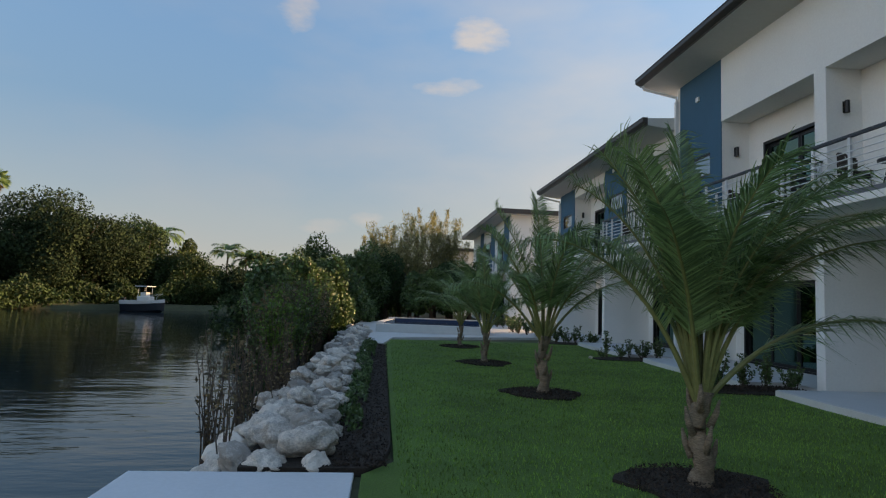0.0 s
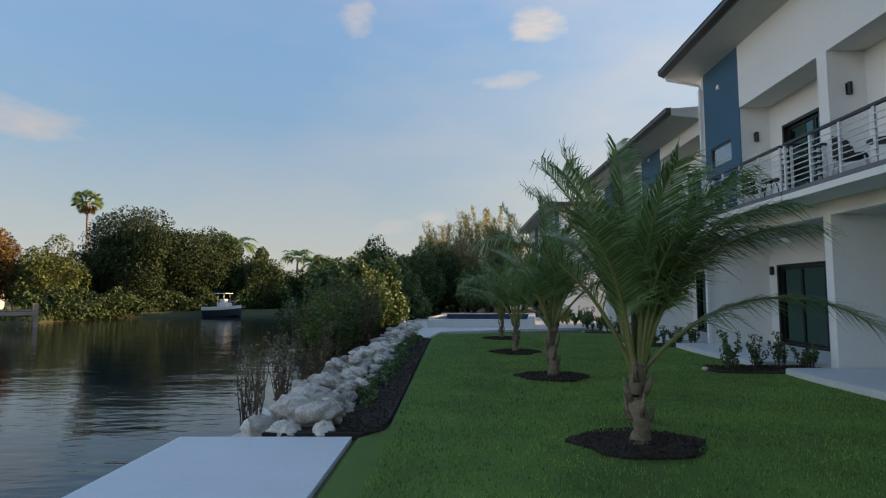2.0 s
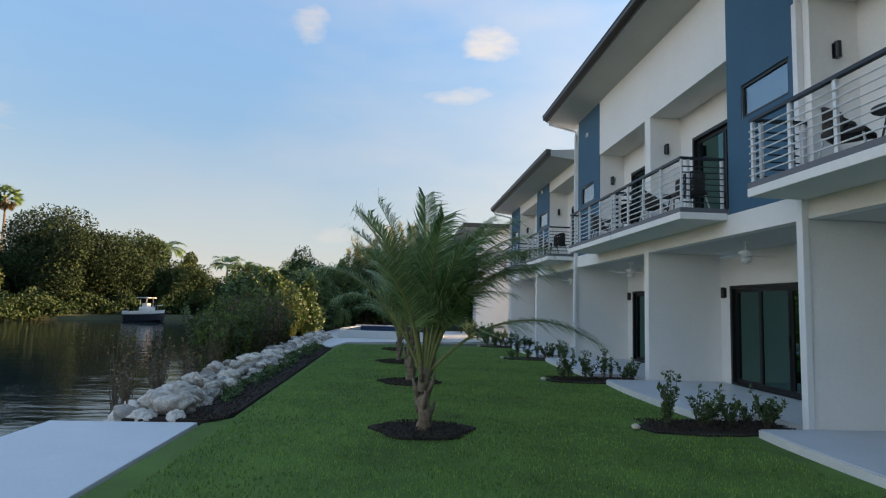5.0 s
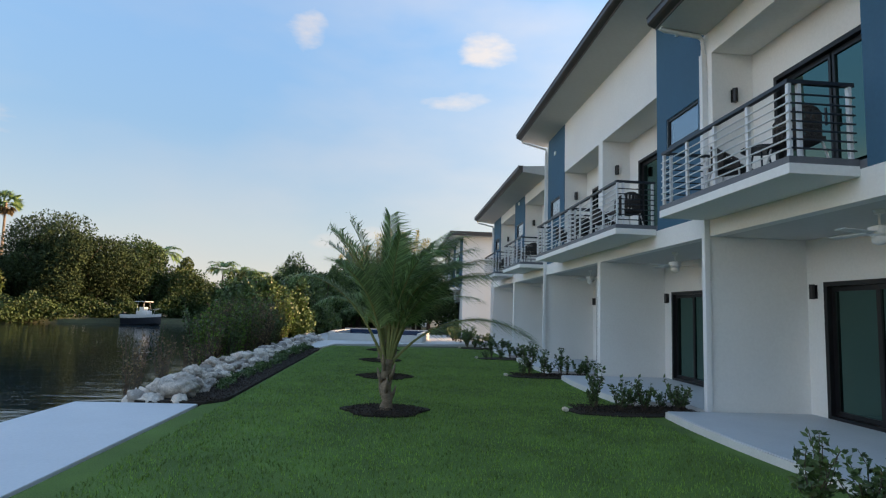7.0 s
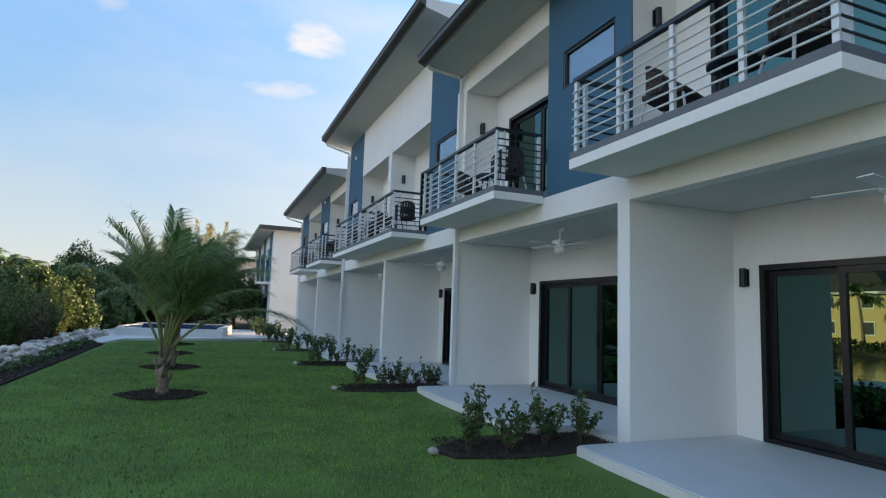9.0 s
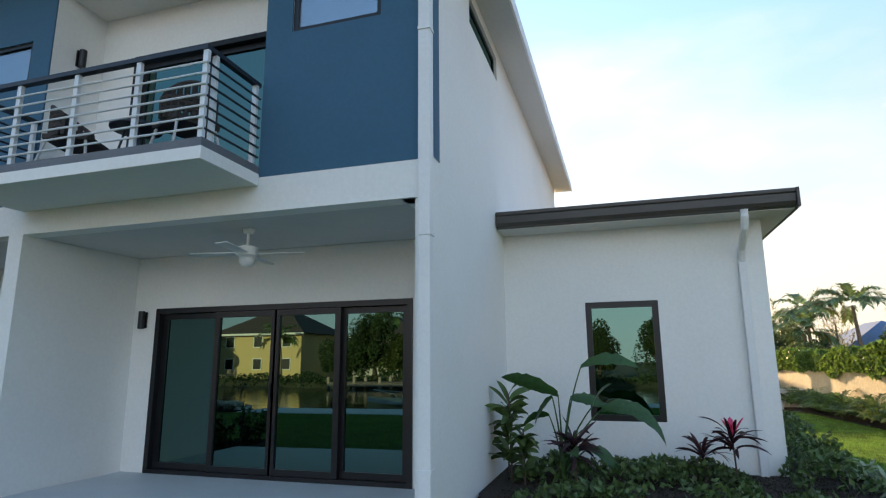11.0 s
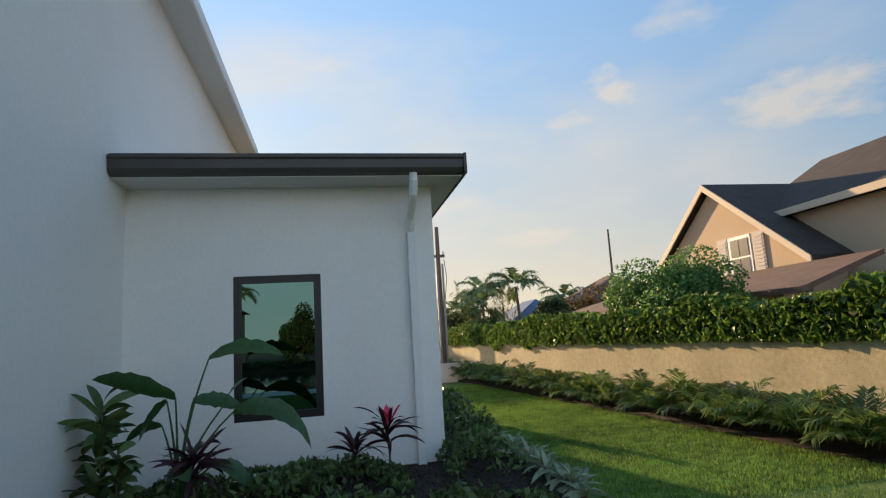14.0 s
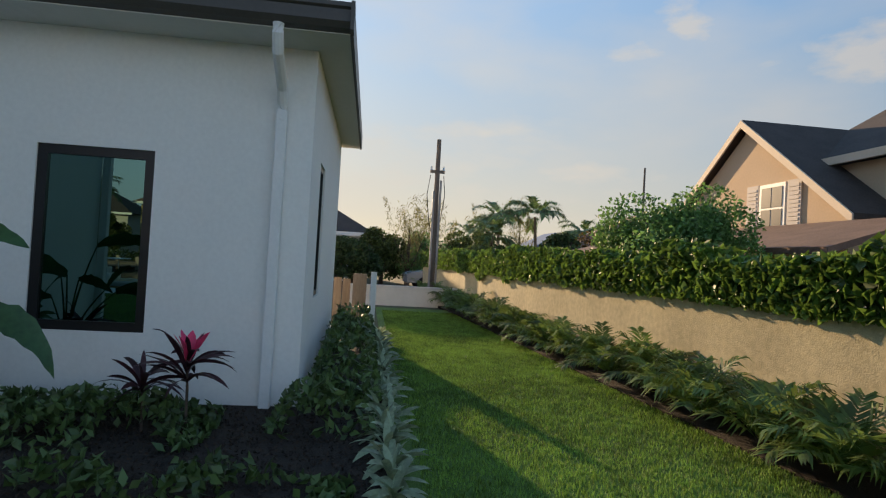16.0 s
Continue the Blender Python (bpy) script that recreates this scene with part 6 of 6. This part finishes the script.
# cross wing that runs west from the gable, its eave higher than the porch
part("wing_wall", boxes((12.6, 20.6, -28.0, -21.15, -0.1, 4.5)), M_PEACH, root)
bm = bmesh.new()
prof = [(-20.85, 4.52), (-24.6, 6.75), (-28.3, 4.52), (-28.3, 4.66), (-24.6, 6.90), (-20.85, 4.66)]
a = [bm.verts.new((12.2, y, z)) for y, z in prof]
b = [bm.verts.new((22.2, y, z)) for y, z in prof]
bm.faces.new(a)
bm.faces.new(b[::-1])
for i in range(6):
    j = (i + 1) % 6
    bm.faces.new((a[i], b[i], b[j], a[j]))
part("wing_roof", bm, M_SHINGLE, root)
part("wing_eave", boxes((12.2, 20.5, -20.86, -20.78, 4.48, 4.68)), M_PEACHTRIM, root, "cream eave board of the cross wing")


M_CONDUIT = material("grey conduit", (0.26, 0.26, 0.27), 0.6, vary=0.15, scale=3, fine=30)


def utility_pole(m, h, label, arm=True):
    root = thing("utility_pole", label, "utility pole", m, "utility poles")
    bm = bmesh.new()
    tube(bm, [(0, 0, -0.2), (0, 0, h)], [0.13, 0.075], 10)
    part("pole", bm, M_POLE, root)
    if arm:
        part("crossarm", boxes((-0.06, 0.06, -0.26, 0.26, h - 1.22, h - 1.12)), M_POLE, root)
        part("conduit", boxes((-0.2, -0.13, -0.16, -0.09, 0, h - 1.5), (-0.2, -0.13, 0.07, 0.14, 0, h - 1.9)), M_CONDUIT, root, "grey cable conduits")
        for y in (-0.22, 0.22):
            bm = bmesh.new()
            tube(bm, [(0, y, h - 1.12), (0, y, h - 0.98)], [0.05, 0.03], 8)
            part("insulator", bm, M_PIPE, root)
        for y in (-0.24, 0.24):
            bm = bmesh.new()
            tube(bm, [(0.05, y, h - 1.3), (0.1, y * 1.35, h - 2.0), (0.12, y * 0.9, h - 2.9), (0.13, y * 0.2, h - 3.6)], 0.014, 5)
            part("cable", bm, M_RUBBER, root)
    return root


utility_pole(pose(27.5, -11.58, 0), 5.85, "tall timber utility pole with crossarm, conduits and cables")
utility_pole(pose(50, -30.5, 0), 9.7, "distant bare timber utility pole", False)
bm = boxes((16.9, 17.0, -9.47, -9.37, -0.05, 1.22), bevel=0.008)
tagged(mesh_object("fence_post", bm, M_PIPE), "white square fence post beside the lawn", "fence post")
bm = boxes((17.5, 17.62, -9.3, -9.05, -0.05, 1.16), bevel=0.01)
tagged(mesh_object("timber_post", bm, M_TIMBER), "weathered timber gate post", "post")
root = thing("fence", "weathered timber fence panel beside the posts", "fence", pose(17.7, -9.0, 0))
for k in range(2):
    part("board", boxes((0, 0.03, 0.16 * k, 0.16 * k + 0.145, 0.02, 1.05 + 0.02 * (k % 2))), M_TIMBER, root)
structure("wall_street", boxes((25.2, 25.4, -12.2, -8.6, -0.1, 0.55), (25.17, 25.43, -12.23, -8.57, 0.55, 0.6)), M_EDGE, "low white garden wall towards the street", "wall")
structure("road", boxes((30, 36.5, -60, 60, -0.03, 0.012)), M_ASPHALT, "asphalt street behind the houses", "road")


def parked_car(m, mat, label):
    root = thing("car", label, "car", m, "parked cars")
    bm = bmesh.new()
    prof = [(-2.1, 0.35), (2.1, 0.35), (2.12, 0.75), (1.9, 0.85), (1.0, 0.95), (0.45, 1.42), (-1.1, 1.45), (-1.75, 0.98), (-2.12, 0.9)]
    a = [bm.verts.new((x, -0.82, z)) for x, z in prof]
    b = [bm.verts.new((x, 0.82, z)) for x, z in prof]
    bm.faces.new(a)
    bm.faces.new(b[::-1])
    for i in range(len(prof)):
        j = (i + 1) % len(prof)
        bm.faces.new((a[i], b[i], b[j], a[j]))
    part("body", bm, mat, root)
    for y in (-0.83, 0.821):
        part("side_glass", boxes((-1.3, 0.5, y, y + 0.009, 1.0, 1.34)), M_NAVY, root)
    for x in (-1.3, 1.3):
        for y in (-0.8, 0.8):
            bm = bmesh.new()
            tube(bm, [(x, y - 0.1, 0.32), (x, y + 0.1, 0.32)], 0.32, 16)
            part("wheel", bm, M_RUBBER, root)
    return root


parked_car(pose(42.0, -6.4, 0, 0, 0, 80), M_GELCOAT, "white parked car by the street")
parked_car(pose(35.2, -13.2, 0, 0, 0, 95), M_CAR, "silver parked car by the street")
hip_house(pose(45, -4, 0, 0, 0, 180), 8, 10, 2.8, M_WHITE, "low white house with a grey roof across the street", 1)
hip_house(pose(50, -23, 0, 0, 0, 180), 9, 6, 2.0, M_WHITE, "house with a blue sheet roof", 1, M_BLUEROOF)
hip_house(pose(38, -24, 0, 0, 0, 180), 9, 8, 1.9, M_PEACH, "low house with a brown shingle roof", 1, M_TILE)
for j, (x, y, h, s) in enumerate(((45.8, -18.1, 4.6, 0.95), (45, -20.6, 4.8, 0.95), (44.5, -23.6, 3.7, 0.85), (43, -16.8, 3.2, 0.85), (46, -16.0, 3.0, 0.85))):
    far_palm(pose(x, y, 0, 0, 0, 77 * j), 520 + j, "coconut palm against the evening sky", h, s)
tree(pose(17.4, -15.15, 0), 461, "light green spreading tree beside the neighbour's house", M_AIRY, 1.5, (1.9, 1.6, 1.3), 6500, 0.10, 26)
for j, (x, y, r, h, m) in enumerate(((36, -8.5, 2.0, 1.5, M_LEAF2), (40, -12.5, 2.4, 2.0, M_AIRY), (41, -15, 2.2, 2.2, M_LEAF3), (33, -14.2, 1.6, 1.4, M_LEAF3), (37, -16.5, 2.0, 1.6, M_LEAF2), (39, -10.0, 1.8, 1.9, M_LEAF3), (31, -18, 2.0, 1.9, M_LEAF2), (34, -21, 2.2, 2.4, M_LEAF4), (36, -1, 2.2, 1.6, M_LEAF))):
    tree(pose(x, y, 0, 0, 0, 40 * j), 470 + j, "garden tree along the street", m, 0.7, (r, r, h), 2600, 0.2, 14, "street trees")

for j, (x, y, h) in enumerate(((38, -11.4, 3.0), (41, -13.2, 3.4), (46, -19.6, 4.2), (47, -17.4, 3.8))):
    tree(pose(x, y, 0, 0, 0, 50 * j), 490 + j, "thin wispy casuarina against the evening sky", M_NEEDLE, 1.2, (1.5, 1.5, h * 0.6), 1500, 0.36, 10, "street casuarinas", "feather")

# ---- on the balconies and patios ----
def armchair(m):
    root = thing("armchair", "brown woven balcony armchair with pale legs", "chair", m, "balcony chairs")
    part("seat", boxes((-0.26, 0.26, -0.26, 0.26, 0.36, 0.43), bevel=0.02), M_WICKER, root)
    bm = bmesh.new()
    tube(bm, [(0.3 * math.cos(math.pi * k / 12), 0.28 * math.sin(math.pi * k / 12), 0.63 + 0.2 * math.sin(math.pi * k / 12)) for k in range(13)], 0.025, 6)
    back = part("backrest", bm, M_WICKER, root)
    for k in range(13):
        q = math.pi * k / 12
        part("slat", boxes((0.29 * math.cos(q) - 0.022, 0.29 * math.cos(q) + 0.022, 0.27 * math.sin(q) - 0.022, 0.27 * math.sin(q) + 0.022, 0.40, 0.62 + 0.2 * math.sin(q))), M_WICKER, back)
    for z in (0.48, 0.55, 0.61):
        bm = bmesh.new()
        tube(bm, [(0.29 * math.cos(math.pi * k / 12), 0.27 * math.sin(math.pi * k / 12), z + 0.02) for k in range(13)], 0.03, 6)
        part("weave", bm, M_WICKER, back)
    for x in (-1, 1):
        for y in (-1, 1):
            bm = bmesh.new()
            tube(bm, [(0.29 * x, 0.29 * y, 0.0), (0.22 * x, 0.22 * y, 0.38)], 0.016, 8)
            part("leg", bm, M_CHAIRFRAME, root)
    return root


def side_table(m):
    root = thing("side_table", "small dark round balcony table", "table", m, "balcony tables")
    bm = bmesh.new()
    tube(bm, [(0, 0, 0.44), (0, 0, 0.47)], 0.25, 24)
    part("tabletop", bm, M_RAILTOP, root)
    for k in range(3):
        a = k * 2.09
        bm = bmesh.new()
        tube(bm, [(0.2 * math.cos(a), 0.2 * math.sin(a), 0), (0.1 * math.cos(a), 0.1 * math.sin(a), 0.44)], 0.012, 6)
        part("leg", bm, M_RAILTOP, root)
    return root


chair, table = None, None
for k, (y0, y1) in enumerate([b for blk in BLOCKS for b in blk[7]]):
    for dy, rz in ((0.6, 160), (2.0, 20)):
        m = pose(8.05 + 0.06 * (k % 2), y0 + dy, 3.441, 0, 0, rz + 15 * k)
        if chair is None:
            chair = armchair(m)
            chair.scale = (0.88, 0.88, 0.88)
        else:
            copy_thing(chair, m)
    m = pose(8.12, y0 + 1.3, 3.441)
    if table is None:
        table = side_table(m)
    else:
        copy_thing(table, m)


def ceiling_fan(m):
    root = thing("ceiling_fan", "white patio ceiling fan with a globe light, at rest", "ceiling fan", m, "patio fans")
    bm = bmesh.new()
    tube(bm, [(0, 0, 0), (0, 0, -0.05), (0, 0, -0.051), (0, 0, -0.2)], [0.07, 0.05, 0.015, 0.015], 12)
    part("downrod", bm, M_PIPE, root)
    bm = bmesh.new()
    tube(bm, [(0, 0, -0.19), (0, 0, -0.21), (0, 0, -0.30), (0, 0, -0.33)], [0.06, 0.12, 0.12, 0.06], 18)
    part("motor", bm, M_PIPE, root, smooth=False)
    bm = bmesh.new()
    bmesh.ops.create_uvsphere(bm, u_segments=16, v_segments=10, radius=0.09)
    for v in bm.verts:
        v.co.z = v.co.z * 0.8 - 0.36
    part("globe", bm, M_PIPE, root, "white glass globe", True)
    for k in range(4):
        a = radians(90 * k + 12)
        bm = bmesh.new()
        box(bm, 0.12, 0.64, -0.06, 0.06, -0.285, -0.275, bevel=0.003)
        for v in bm.verts:
            x, y = v.co.x, v.co.y
            v.co.z += 0.12 * y
            v.co.x, v.co.y = x * math.cos(a) - y * math.sin(a), x * math.sin(a) + y * math.cos(a)
        part("blade", bm, M_PIPE, root)
    return root


fan = None
for y0, y1 in zip(FINS, FINS[1:]):
    m = pose(9.05, (y0 + y1) / 2 - 0.25, CEIL + 0.002)
    fan = ceiling_fan(m) if fan is None else copy_thing(fan, m)

# small white vents on the blue panels, outlet plates on the fins
for y in (5.75, 14.3, -4.3, 0.6, 20.0):
    bm = boxes((FRONT - 0.05, FRONT - 0.004, y - 0.07, y + 0.07, 6.28 if y < 4 or y > 16 else 6.95, 6.4 if y < 4 or y > 16 else 7.07), bevel=0.01)
    tagged(mesh_object("flood_lamp", bm, M_PIPE), "small white fixture high on a blue wall", "wall lamp", "white fixtures")

# ---- grass blades on the lawn ----
rng = np.random.default_rng(77)


def in_lawn(x, y):
    ok = (x > 0.62) & (x < 8.3) & (y > -5.2) & (y < 20.5) | (x > 0.4) & (x < 9.9) & (y <= -5.2) & (y > -12.5 + 0.06 * x) | (x >= 9.9) & (x < 23) & (y < -9.75) & (y > wall_y(x) + 0.84)
    for i, fy in enumerate(FINS[1:]):
        ok &= ~((x > 6.2) & (y > fy - 0.1) & (y < fy + 0.95))
    ok &= ~((x > 7.28) & (y > -5.6))
    for px, py, s, q in palm_spots:
        ok &= np.hypot(x - px, y - py) > 0.52 + 0.1 * np.sin(x * 31 + y * 17)
    return ok


n = 620000
x = rng.uniform(0.5, 24, n)
y = np.where(x > 9.9, rng.uniform(-13, -9.6, n), rng.uniform(-12.5, 20.5, n))
keep = in_lawn(x, y) & ((x < 9.9) & (rng.uniform(0, 1, n) < np.clip(1.3 - (y + 2) * 0.045, 0.25, 1)) | (x >= 9.9) & (rng.uniform(0, 1, n) < 0.45))
x, y = x[keep], y[keep]
n = len(x)
h = rng.uniform(0.018, 0.042, n)
a = rng.uniform(0, 2 * math.pi, n)
lean = rng.uniform(0.0, 0.03, (n, 2)) - 0.015
wd = rng.uniform(0.004, 0.008, n)
p0 = np.stack([x - np.cos(a) * wd, y - np.sin(a) * wd, np.full(n, -0.004)], axis=1)
p1 = np.stack([x + np.cos(a) * wd, y + np.sin(a) * wd, np.full(n, -0.004)], axis=1)
p2 = np.stack([x + lean[:, 0], y + lean[:, 1], h], axis=1)
soup_v = np.stack([p0, p1, p2], axis=1).reshape(-1, 3)
tagged(soup("grass", soup_v, np.arange(3 * n).reshape(-1, 3), M_BLADE), "short green grass of the lawn", "grass", "", "stuff")

# mulch chips over the dark beds
rng = np.random.default_rng(88)
pts = []
for px, py, s, q in palm_spots:
    r, a = 0.62 * np.sqrt(rng.uniform(0, 1, 1500)), rng.uniform(0, 6.283, 1500)
    pts.append(np.stack([px + r * np.cos(a), py + r * np.sin(a), 0.036 + 0.035 * (1 - r / 0.62)], axis=1))
for fy in FINS[1:4]:
    pts.append(np.stack([rng.uniform(6.3, 8.4, 2600), rng.uniform(fy + 0.0, fy + 0.85, 2600), np.full(2600, 0.05)], axis=1))
pts.append(np.stack([rng.uniform(-0.2, 0.52, 5000), 5.3 + 13 * rng.uniform(0, 1, 5000) ** 1.5, np.full(5000, 0.042)], axis=1))
pts.append(np.stack([rng.uniform(10.1, 12.3, 6000), rng.uniform(-9.4, -5.4, 6000), np.full(6000, 0.056)], axis=1))
v, f = leaf_arrays(np.concatenate(pts), 0.04, 0.014, rng, 0.0)
tagged(soup("mulch_chips", v, f, M_CHIP), "loose dark bark chips on the beds", "mulch", "", "stuff")
